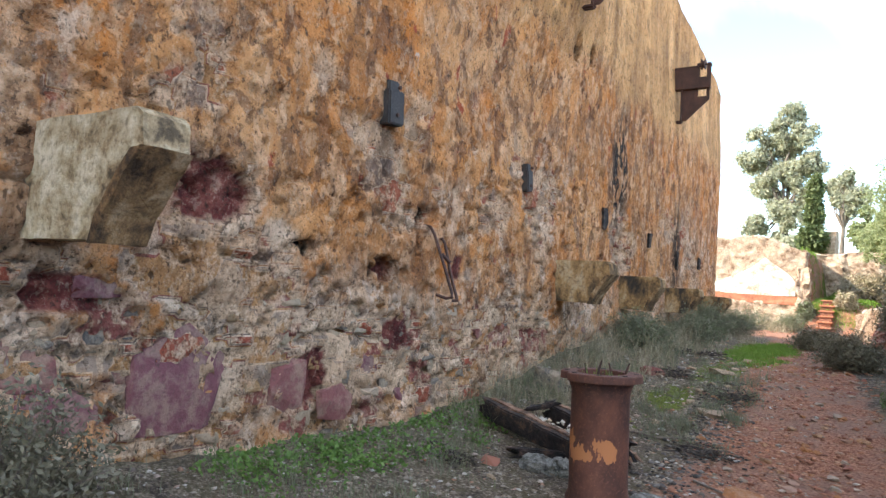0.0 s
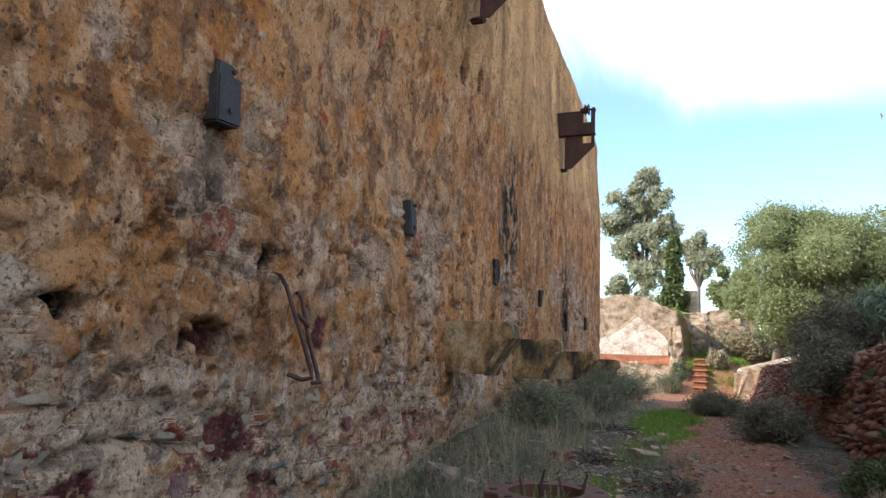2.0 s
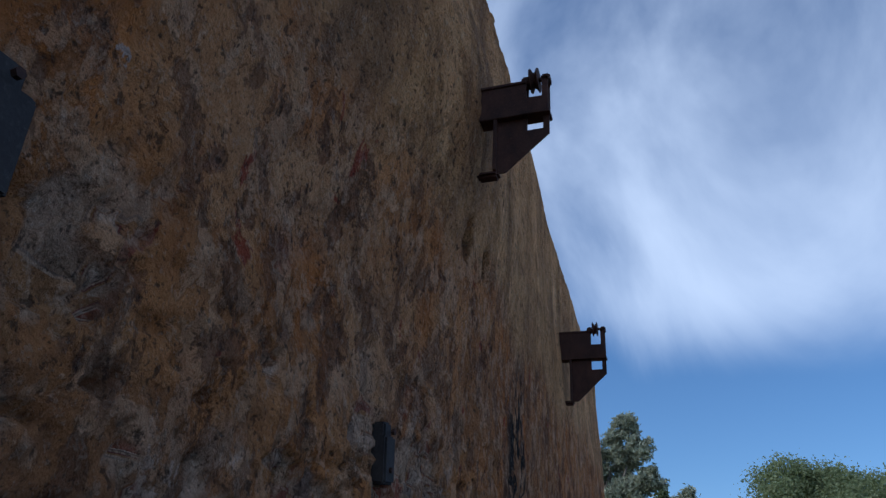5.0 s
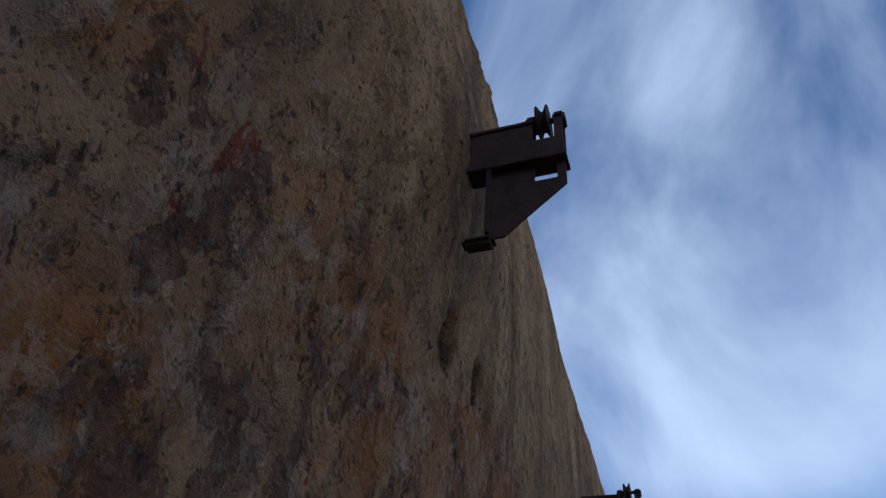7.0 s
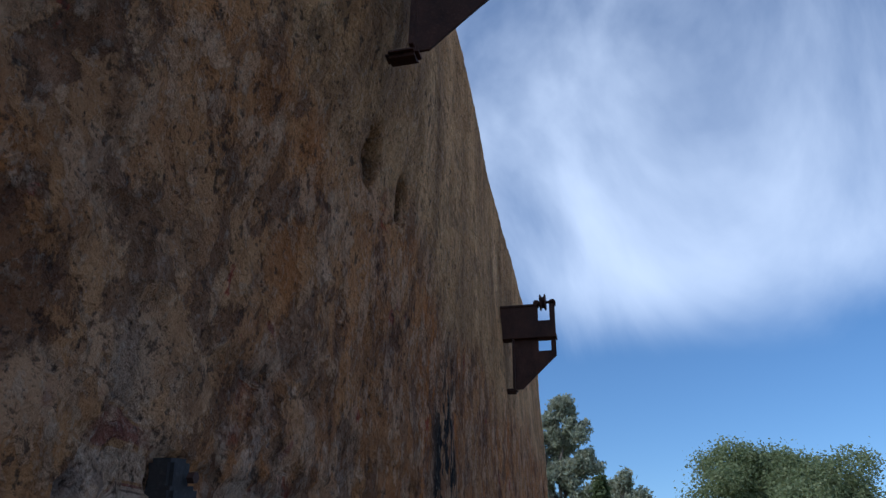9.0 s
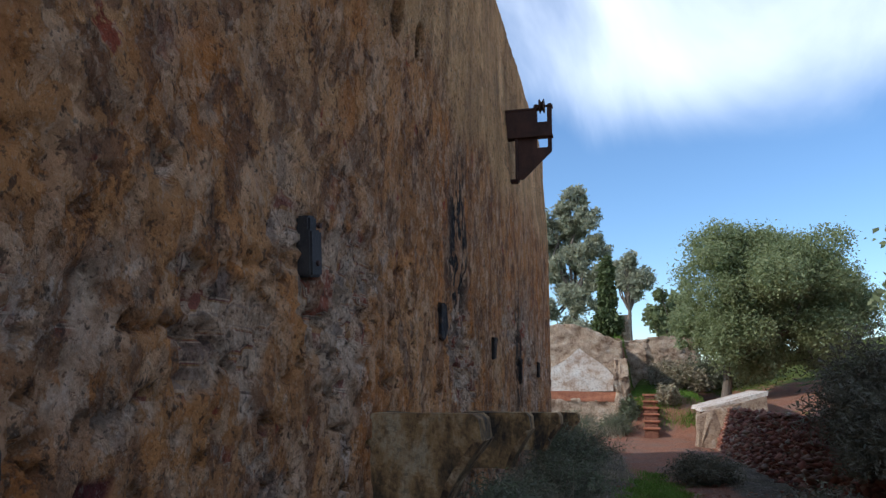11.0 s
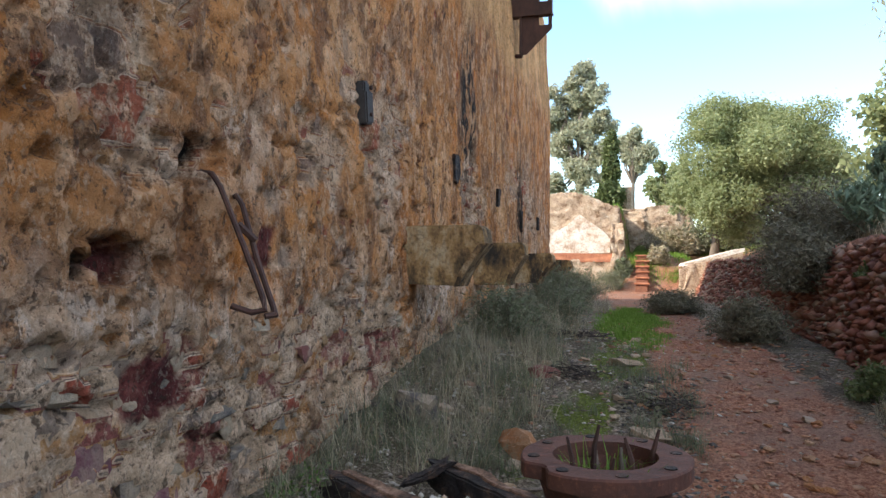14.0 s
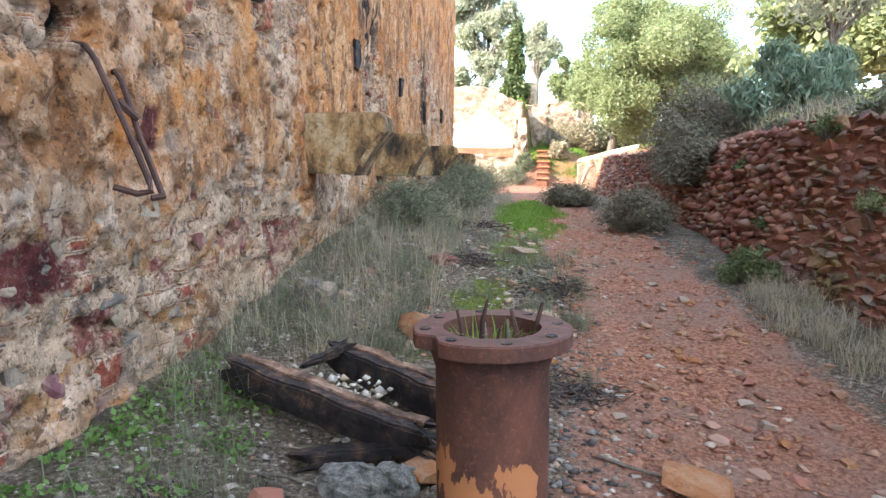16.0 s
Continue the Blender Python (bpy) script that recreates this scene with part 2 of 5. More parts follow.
def make_stone(name, stops, rough=0.9, size=9.0, moss=0.0, dust=0.55):
    n = Nodes(name, rough, 0, 0.25)
    base = n.ramp(n.random(), stops, True)
    v = n.noise(size, 7, 0.68)
    f = n.noise(size * 6, 5, 0.7)
    col = n.mix(n.span(v, 0.42, 0.62, 0.0, dust), base, (0.42, 0.32, 0.22))
    col = n.mix(n.span(f, 0.5, 0.25, 0.0, 0.6), col, (0.07, 0.05, 0.04))
    if moss:
        col = n.mix(n.span(n.noise(2.0, 6, 0.7), 0.60 - moss, 0.70), col, (0.15, 0.14, 0.03))
    n.colour(col).bump(n.math("ADD", v, f), 0.02, 0.8)
    return n.mat


def make_loose(name, stops, size=14.0, rough=0.92):
    """Joined small pieces: one tone an island."""
    n = Nodes(name, rough, 0, 0.2)
    base = n.ramp(n.island(), stops)
    col = n.mix(n.span(n.noise(size, 6, 0.7), 0.35, 0.7, 0, 0.45), base, (0.10, 0.075, 0.055))
    n.colour(col).bump(n.noise(size * 4, 5, 0.7), 0.01, 0.6)
    return n.mat


def make_leaf(name, stops, clear=0.3):
    n = Nodes(name, 0.6, 0, 0.35)
    tone = n.math("ADD", n.math("MULTIPLY", n.island(), 0.6), n.math("MULTIPLY", n.noise(0.9, 3, 0.5), 0.5))
    col = n.ramp(tone, stops)
    n.colour(col)
    tr = n.t.nodes.new("ShaderNodeBsdfTranslucent")
    n.link(col, tr.inputs["Color"])
    mixs = n.t.nodes.new("ShaderNodeMixShader")
    mixs.inputs["Fac"].default_value = clear
    out = n.t.nodes["Material Output"]
    n.link(n.b.outputs["BSDF"], mixs.inputs[1])
    n.link(tr.outputs["BSDF"], mixs.inputs[2])
    n.link(mixs.outputs["Shader"], out.inputs["Surface"])
    return n.mat


def make_rust(name, dark, light, patch=None):
    n = Nodes(name, 0.78, 0.25, 0.4)
    v = n.noise(6, 8, 0.68, (1, 1, 0.6))
    f = n.noise(60, 6, 0.7)
    col = n.ramp(v, [(0.3, dark), (0.55, tuple((a + b) / 2 for a, b in zip(dark, light))), (0.75, light)])
    col = n.mix(n.span(f, 0.5, 0.75, 0, 0.5), col, tuple(min(1, 1.7 * c) for c in light))
    if patch:
        sep = n.t.nodes.new("ShaderNodeSeparateXYZ")
        n.link(n.geo.outputs["Position"], sep.inputs["Vector"])
        band = n.math("MULTIPLY", n.span(sep.outputs["Z"], 0.20, 0.30), n.span(sep.outputs["Z"], 0.52, 0.36))
        worn = n.math("ADD", band, n.math("MULTIPLY", n.math("SUBTRACT", n.noise(8.0, 7, 0.60, (1, 1, 0.45)), 0.5), 3.4))
        col = n.mix(n.span(worn, 0.84, 0.88), col, patch)
    n.colour(col).bump(n.math("ADD", v, n.math("MULTIPLY", f, 0.5)), 0.006, 0.7)
    return n.mat


def make_plain(name, stops, size=6.0, rough=0.9, bump=0.01, stretch=(1, 1, 1)):
    n = Nodes(name, rough, 0, 0.25)
    v = n.noise(size, 8, 0.68, stretch, 0.2)
    f = n.noise(size * 8, 6, 0.7)
    col = n.mix(n.span(f, 0.3, 0.55, 0.55, 0.0), n.ramp(v, stops), tuple(c * 0.45 for c in stops[0][1]))
    n.colour(col).bump(n.math("ADD", v, n.math("MULTIPLY", f, 0.6)), bump, 0.8)
    return n.mat


M_WALL = make_wall_material()
M_GROUND = make_ground_material()
M_STONE = make_stone("rubble_stone", [(0, (0.30, 0.21, 0.14)), (0.2, (0.17, 0.135, 0.11)), (0.36, (0.34, 0.25, 0.17)), (0.52, (0.28, 0.155, 0.07)), (0.66, (0.18, 0.065, 0.055)), (0.78, (0.11, 0.095, 0.085)), (0.90, (0.38, 0.29, 0.21))])
M_PURPLE = make_stone("purple_slate", [(0, (0.17, 0.06, 0.07)), (0.5, (0.21, 0.075, 0.07)), (0.8, (0.15, 0.055, 0.065))], 0.85, 7, 0.0, 0.38)
M_REDSTONE = make_stone("red_stone", [(0, (0.22, 0.075, 0.05)), (0.18, (0.28, 0.10, 0.062)), (0.36, (0.15, 0.06, 0.046)), (0.52, (0.27, 0.13, 0.08)), (0.68, (0.17, 0.10, 0.075)), (0.8, (0.10, 0.052, 0.042)), (0.92, (0.24, 0.18, 0.13))], 0.92, 11, 0.12, 0.30)
M_PEBBLE = make_loose("gravel", [(0, (0.10, 0.08, 0.07)), (0.3, (0.19, 0.15, 0.115)), (0.6, (0.31, 0.265, 0.215)), (0.85, (0.48, 0.45, 0.40)), (1, (0.32, 0.14, 0.08))])
M_REDPEBBLE = make_loose("red_gravel", [(0, (0.18, 0.065, 0.04)), (0.35, (0.32, 0.13, 0.075)), (0.7, (0.42, 0.19, 0.105)), (0.93, (0.38, 0.25, 0.17)), (1, (0.48, 0.40, 0.33))])
M_REDPIECE = make_loose("red_rubble", [(0, (0.14, 0.06, 0.05)), (0.4, (0.25, 0.09, 0.06)), (0.7, (0.32, 0.15, 0.10)), (1, (0.30, 0.24, 0.18))], 7)
M_CORBEL = make_plain("weathered_sandstone", [(0.38, (0.035, 0.028, 0.022)), (0.46, (0.14, 0.085, 0.04)), (0.53, (0.30, 0.175, 0.075)), (0.62, (0.42, 0.31, 0.19))], 3.2, 0.92, 0.02, (1, 1, 0.5))
M_PALECORBEL = make_plain("pale_sandstone", [(0.38, (0.09, 0.065, 0.04)), (0.45, (0.29, 0.205, 0.115)), (0.52, (0.43, 0.34, 0.22)), (0.62, (0.58, 0.49, 0.36))], 4.0, 0.92, 0.02)
M_NOSE = make_plain("stained_sandstone", [(0.38, (0.05, 0.032, 0.02)), (0.46, (0.13, 0.075, 0.036)), (0.54, (0.24, 0.14, 0.065)), (0.64, (0.36, 0.25, 0.15))], 6.0, 0.92, 0.02)
M_RUST = make_rust("rusted_iron", (0.045, 0.022, 0.018), (0.17, 0.065, 0.04), (0.42, 0.17, 0.07))
M_DARKRUST = make_rust("dark_rusted_steel", (0.03, 0.017, 0.014), (0.11, 0.05, 0.035))
M_IRON = make_rust("dark_iron", (0.028, 0.026, 0.027), (0.075, 0.065, 0.06))
# Charred timber; its black also stands in for shade in slots and bolt holes.
M_CHAR_AND_HOLE = make_plain("charred_timber", [(0.40, (0.010, 0.008, 0.008)), (0.52, (0.03, 0.022, 0.019)), (0.60, (0.09, 0.05, 0.034)), (0.68, (0.20, 0.11, 0.07))], 9, 0.7, 0.02, (1, 1, 1))
M_OLDWOOD = make_plain("weathered_brown_wood", [(0.38, (0.045, 0.028, 0.020)), (0.48, (0.13, 0.075, 0.048)), (0.56, (0.22, 0.125, 0.08)), (0.66, (0.32, 0.21, 0.15))], 8, 0.85, 0.012, (1, 1, 2.5))
M_CONCRETE = make_plain("lichened_concrete", [(0.36, (0.07, 0.068, 0.058)), (0.5, (0.20, 0.19, 0.165)), (0.66, (0.38, 0.37, 0.33))], 22, 0.95, 0.03)
M_FARWALL = make_plain("pale_ruined_plaster", [(0.36, (0.20, 0.125, 0.08)), (0.45, (0.38, 0.27, 0.19)), (0.53, (0.46, 0.34, 0.24)), (0.64, (0.55, 0.45, 0.35))], 4.0, 0.92, 0.10)
M_WHITE = make_plain("flaking_whitewash", [(0.38, (0.34, 0.23, 0.16)), (0.46, (0.52, 0.42, 0.34)), (0.54, (0.60, 0.53, 0.46)), (0.64, (0.66, 0.62, 0.56))], 2.6, 0.9, 0.03)
M_BRICKRED = make_plain("red_earth_render", [(0.3, (0.28, 0.10, 0.06)), (0.6, (0.44, 0.18, 0.10)), (0.8, (0.50, 0.27, 0.18))], 5, 0.95, 0.03)
M_WALLSOIL = make_plain("dark_red_soil", [(0.3, (0.16, 0.065, 0.045)), (0.6, (0.27, 0.12, 0.075)), (0.8, (0.34, 0.20, 0.13))], 9, 0.97, 0.04)
M_WEED = make_leaf("green_weed_leaves", [(0.0, (0.05, 0.10, 0.02)), (0.5, (0.10, 0.19, 0.04)), (1.0, (0.17, 0.27, 0.07))], 0.3)
M_DRY = make_leaf("dry_grass", [(0.0, (0.15, 0.125, 0.08)), (0.4, (0.29, 0.24, 0.155)), (0.7, (0.42, 0.35, 0.24)), (1.0, (0.12, 0.16, 0.05))], 0.25)
M_GREYGREEN = make_leaf("grey_green_stems", [(0.0, (0.085, 0.09, 0.052)), (0.5, (0.175, 0.175, 0.115)), (1.0, (0.11, 0.15, 0.055))], 0.25)
M_GRASS = make_leaf("green_grass", [(0.0, (0.06, 0.12, 0.015)), (0.5, (0.12, 0.22, 0.025)), (1.0, (0.20, 0.30, 0.05))], 0.35)
M_ACACIA = make_leaf("acacia_leaves", [(0.0, (0.165, 0.20, 0.09)), (0.4, (0.25, 0.29, 0.135)), (0.75, (0.32, 0.355, 0.18)), (1.0, (0.40, 0.42, 0.24))], 0.5)
M_EUC = make_leaf("eucalyptus_leaves", [(0.0, (0.23, 0.26, 0.18)), (0.5, (0.38, 0.40, 0.29)), (1.0, (0.54, 0.51, 0.37))], 0.5)
M_BLUEGUM = make_leaf("blue_green_leaves", [(0.0, (0.08, 0.12, 0.075)), (0.5, (0.14, 0.20, 0.125)), (1.0, (0.23, 0.28, 0.19))], 0.3)
M_HEATH = make_leaf("heath_leaves", [(0.0, (0.075, 0.068, 0.045)), (0.6, (0.15, 0.135, 0.085)), (1.0, (0.22, 0.195, 0.14))], 0.25)
M_CYPRESS = make_leaf("ivy_leaves", [(0.0, (0.05, 0.075, 0.03)), (0.6, (0.11, 0.14, 0.05)), (1.0, (0.18, 0.20, 0.09))], 0.3)
M_BARK = make_plain("grey_bark", [(0.3, (0.09, 0.07, 0.055)), (0.6, (0.21, 0.17, 0.135)), (0.8, (0.32, 0.28, 0.23))], 10, 0.95, 0.02, (1, 1, 0.3))


# ---- shape helpers ----
RNG = np.random.default_rng(7)


def lattice(ix, iy, seed):
    h = (ix.astype(np.int64) * 374761393 + iy.astype(np.int64) * 668265263 + seed * 144665) & 0xFFFFFFFF
    h = ((h ^ (h >> 13)) * 1274126177) & 0xFFFFFFFF
    h = (h ^ (h >> 16)) & 0xFFFFFF
    return h / 0xFFFFFF


def value_noise(u, v, seed=0):
    iu, iv = np.floor(u), np.floor(v)
    fu, fv = u - iu, v - iv
    fu, fv = fu * fu * (3 - 2 * fu), fv * fv * (3 - 2 * fv)
    a, b = lattice(iu, iv, seed), lattice(iu + 1, iv, seed)
    c, d = lattice(iu, iv + 1, seed), lattice(iu + 1, iv + 1, seed)
    return (a * (1 - fu) + b * fu) * (1 - fv) + (c * (1 - fu) + d * fu) * fv


def fbm(u, v, seed=0, octaves=5, gain=0.5):
    total, amp, norm = 0.0, 1.0, 0.0
    for k in range(octaves):
        total = total + amp * value_noise(u * 2 ** k + 17.3 * k, v * 2 ** k - 9.1 * k, seed + k)
        norm += amp
        amp *= gain
    return total / norm


def cells(u, v, seed=0):
    """Distance to the nearest cell wall and a random number for each cell."""
    iu, iv = np.floor(u), np.floor(v)
    f1, f2, pick = np.full(u.shape, 9.0), np.full(u.shape, 9.0), np.zeros(u.shape)
    for du in (-1, 0, 1):
        for dv in (-1, 0, 1):
            cu, cv = iu + du, iv + dv
            px = cu + 0.15 + 0.7 * lattice(cu, cv, seed)
            pv = cv + 0.15 + 0.7 * lattice(cu, cv, seed + 1)
            d = np.hypot(u - px, v - pv)
            r = lattice(cu, cv, seed + 2)
            near = d < f1
            f2 = np.where(near, f1, np.minimum(f2, d))
            pick = np.where(near, r, pick)
            f1 = np.where(near, d, f1)
    return f2 - f1, pick


def smooth(x, a, b):
    t = np.clip((x - a) / (b - a), 0, 1)
    return t * t * (3 - 2 * t)


def blob(y, z, cy, cz, ry, rz, soft=0.35):
    d = np.hypot((y - cy) / ry, (z - cz) / rz)
    return 1 - smooth(d, 1 - soft, 1 + soft)


def mesh_of(name, verts, faces, mat=None, flat=True):
    me = bpy.data.meshes.new(name)
    verts = np.asarray(verts, dtype=np.float32).reshape(-1, 3)
    faces = np.asarray(faces, dtype=np.int32)
    n, k = faces.shape
    me.vertices.add(len(verts))
    me.vertices.foreach_set("co", verts.ravel())
    me.loops.add(n * k)
    me.loops.foreach_set("vertex_index", faces.ravel())
    me.polygons.add(n)
    me.polygons.foreach_set("loop_start", np.arange(0, n * k, k, dtype=np.int32))
    me.update(calc_edges=True)
    me.validate()
    if mat:
        me.materials.append(mat)
    if not flat:
        me.polygons.foreach_set("use_smooth", np.ones(len(me.polygons), dtype=bool))
    return me


def bm_mesh(name, bm, mat, smooth_shade=False):
    bmesh.ops.recalc_face_normals(bm, faces=bm.faces[:])
    me = bpy.data.meshes.new(name)
    bm.to_mesh(me)
    bm.free()
    me.materials.append(mat)
    if smooth_shade:
        for p in me.polygons:
            p.use_smooth = True
    return me


def part(name, bm, material, parent, label="", smooth_shade=False):
    ob = new(name, bm_mesh(name, bm, material, smooth_shade))
    ob.parent = parent
    if label:
        tagged(ob, label)
    return ob


def grid_faces(nu, nv):
    i = np.arange(nu - 1)[:, None] * nv + np.arange(nv - 1)[None, :]
    return np.stack([i, i + nv, i + nv + 1, i + 1], -1).reshape(-1, 4)


def add_box(bm, lo, hi, bevel=0.0):
    lo, hi = Vector(lo), Vector(hi)
    r = bmesh.ops.create_cube(bm, size=1.0, matrix=Matrix.LocRotScale((lo + hi) / 2, None, hi - lo))
    if bevel:
        edges = list({e for v in r["verts"] for e in v.link_edges})
        bmesh.ops.bevel(bm, geom=edges, offset=bevel, segments=2, affect="EDGES")


def add_prism(bm, outline, y0, y1):
    """An outline in x, z carried from y0 to y1."""
    a = [bm.verts.new((x, y0, z)) for x, z in outline]
    b = [bm.verts.new((x, y1, z)) for x, z in outline]
    bm.faces.new(a)
    bm.faces.new(b[::-1])
    for k in range(len(a)):
        j = (k + 1) % len(a)
        bm.faces.new((a[k], a[j], b[j], b[k]))


def add_tube(bm, pts, radii, sides=8):
    pts = [Vector(p) for p in pts]
    rings = []
    for k, p in enumerate(pts):
        d = (pts[min(k + 1, len(pts) - 1)] - pts[max(k - 1, 0)]).normalized()
        q = d.to_track_quat("Z", "Y")
        r = radii[k] if hasattr(radii, "__len__") else radii
        rings.append([bm.verts.new(p + q @ Vector((r * math.cos(a), r * math.sin(a), 0))) for a in (2 * math.pi * s / sides for s in range(sides))])
    for a, b in zip(rings, rings[1:]):
        for s in range(sides):
            bm.faces.new((a[s], a[(s + 1) % sides], b[(s + 1) % sides], b[s]))
    bm.faces.new(rings[0][::-1])
    bm.faces.new(rings[-1])


def add_lathe(bm, profile, sides=40, close=True):
    """A profile of radius, height turned about z."""
    rings = [[bm.verts.new((r * math.cos(a), r * math.sin(a), z)) for a in (2 * math.pi * s / sides for s in range(sides))] for r, z in profile]
    pairs = list(zip(rings, rings[1:])) + ([(rings[-1], rings[0])] if close else [])
    for a, b in pairs:
        for s in range(sides):
            bm.faces.new((a[s], a[(s + 1) % sides], b[(s + 1) % sides], b[s]))


def roughen(bm, amount, scale, seed=0):
    for v in bm.verts:
        v.co += noise.noise_vector(v.co * scale + Vector((seed * 7.1, 0, seed * 3.3))) * amount


def rock_mesh(name, mat, seed, box=(1, 1, 1), points=16, square=0.6):
    """A broken stone: the hull of points near the faces of a box."""
    rng = np.random.default_rng(seed)
    p = rng.uniform(-1, 1, (points, 3))
    m = np.abs(p).max(1, keepdims=True)
    p = square * p / m + (1 - square) * p / np.linalg.norm(p, axis=1, keepdims=True)
    bm = bmesh.new()
    for q in p * np.array(box) * 0.5:
        bm.verts.new(q)
    r = bmesh.ops.convex_hull(bm, input=bm.verts[:])
    loose = [v for v in bm.verts if not v.link_faces]
    bmesh.ops.delete(bm, geom=loose, context="VERTS")
    return bm_mesh(name, bm, mat)


def scatter_rocks(name, mat, places, sizes, seed, flat=0.6):
    """Many loose stones in one mesh."""
    rng = np.random.default_rng(seed)
    base = np.array([(1, 0, 0), (-1, 0, 0), (0, 1, 0), (0, -1, 0), (0, 0, 1), (0, 0, -1), (0.7, 0.7, 0.3), (-0.7, 0.6, -0.3)], dtype=float)
    tri = np.array([(0, 6, 4), (6, 2, 4), (2, 1, 4), (1, 3, 4), (3, 0, 4), (6, 0, 5), (2, 6, 5), (1, 2, 7), (7, 2, 5), (1, 7, 5), (3, 1, 5), (0, 3, 5)])
    n = len(places)
    v = base[None] * (1 + rng.uniform(-0.35, 0.35, (n, 8, 3)))
    v *= np.stack([rng.uniform(0.7, 1.3, n), rng.uniform(0.6, 1.0, n), rng.uniform(0.3, 1.0, n) * flat], -1)[:, None, :]
    a = rng.uniform(0, 6.28, n)
    c, s = np.cos(a)[:, None], np.sin(a)[:, None]
    v = np.stack([v[..., 0] * c - v[..., 1] * s, v[..., 0] * s + v[..., 1] * c, v[..., 2]], -1)
    v = v * np.asarray(sizes)[:, None, None] + np.asarray(places)[:, None, :]
    f = tri[None] + np.arange(n)[:, None, None] * 8
    return new(name, mesh_of(name, v, f.reshape(-1, 3), mat))


def blades(name, mat, roots, lengths, lean, width, seed, joints=3):
    """Grass: narrow bent strips."""
    rng = np.random.default_rng(seed)
    n = len(roots)
    a = rng.uniform(0, 6.28, n)
    out = np.stack([np.cos(a), np.sin(a), np.zeros(n)], -1)
    side = np.stack([-np.sin(a), np.cos(a), np.zeros(n)], -1)
    tilt = rng.uniform(0.1, 1.0, n) * lean
    rows = []
    for k in range(joints + 1):
        t = k / joints
        c = np.asarray(roots) + out * (lengths * tilt * t ** 1.7)[:, None] + np.array((0, 0, 1.0)) * (lengths * (t - 0.35 * tilt * t * t))[:, None]
        w = width * (1 - 0.85 * t)
        rows += [c - side * w, c + side * w]
    v = np.stack(rows, 1)
    f = np.array([(2 * k, 2 * k + 1, 2 * k + 3, 2 * k + 2) for k in range(joints)])
    f = f[None] + np.arange(n)[:, None, None] * (2 * joints + 2)
    return mesh_of(name, v, f.reshape(-1, 4), mat)


def leaf_mesh(name, mat, centres, size, seed, long=1.6, droop=0.3):
    """Many small leaves: each a bent lozenge."""
    rng = np.random.default_rng(seed)
    n = len(centres)
    d = rng.normal(size=(n, 3))
    d[:, 2] = d[:, 2] * 0.7 - droop
    d /= np.linalg.norm(d, axis=1, keepdims=True)
    e = np.cross(d, rng.normal(size=(n, 3)))
    e /= np.linalg.norm(e, axis=1, keepdims=True) + 1e-9
    s = size * rng.uniform(0.6, 1.4, n)[:, None]
    c = np.asarray(centres)
    up = np.cross(d, e) * s * 0.18
    v = np.stack([c - d * s * long * 0.5, c + e * s * 0.5 + up, c + d * s * long * 0.5, c - e * s * 0.5 + up], 1)
    f = np.arange(n * 4).reshape(n, 4)
    return mesh_of(name, v, f, mat)


# ---- the lie of the land ----
def path_centre(y):
    return np.interp(y, [-20, 0, 5, 8, 11, 15, 20, 24], [3.6, 3.4, 3.05, 2.7, 2.35, 1.95, 1.6, 1.6])


def bank_foot(y):
    return np.interp(y, [-30, -10, 0, 4, 6.3, 7.35, 8.5, 12.2, 15.5, 18, 22, 30], [7, 6.4, 5.8, 5.1, 4.5, 4.1, 3.65, 3.45, 3.1, 2.9, 2.7, 2.6])


def bank_height(y):
    return np.interp(y, [-10, 6, 9, 13, 16, 19, 22, 24], [1.5, 1.45, 1.2, 0.9, 0.6, 0.35, 0.6, 0.6])


def land(x, y):
    x, y = np.asarray(x, dtype=float), np.asarray(y, dtype=float)
    z = np.interp(y, [-50, 3.0, 4.8, 6.3, 8, 9.5, 12, 22, 24], [0, 0, 0.01, 0.12, 0.42, 0.58, 0.68, 0.76, 0.78])
    z = z + 0.17 * np.exp(-(x / 0.75) ** 2) * (x > -1) * smooth(y, 16.9, 16.3) + 0.12 * np.exp(-(x / 0.9) ** 2) * smooth(y, 3.2, 1.5)
    f = bank_foot(y)
    z = z + smooth(x - f, 0.12, 0.55) * bank_height(y) + np.clip(x - f - 0.5, 0, 25) * 0.17
    z = z + smooth(y, 24.15, 24.45) * 2.5 * (1 - smooth(x, 1.0, 1.3))
    z = z + smooth(y, 21.9, 23.7) * 0.92 * smooth(x, 1.0, 1.35) * (1 - smooth(x - f, 0.1, 0.6)) + smooth(y, 25, 34) * 1.3 * smooth(x, 1.0, 1.6)
    z = z + 0.10 * (fbm(x * 0.6, y * 0.6, 31, 4) - 0.5) + 0.05 * (fbm(x * 3.1, y * 3.1, 35, 4) - 0.5)
    on = np.exp(-((x - path_centre(y)) / 0.7) ** 2)
    return z - 0.03 * on


def land_z(x, y):
    return float(land(np.array([x]), np.array([y]))[0])


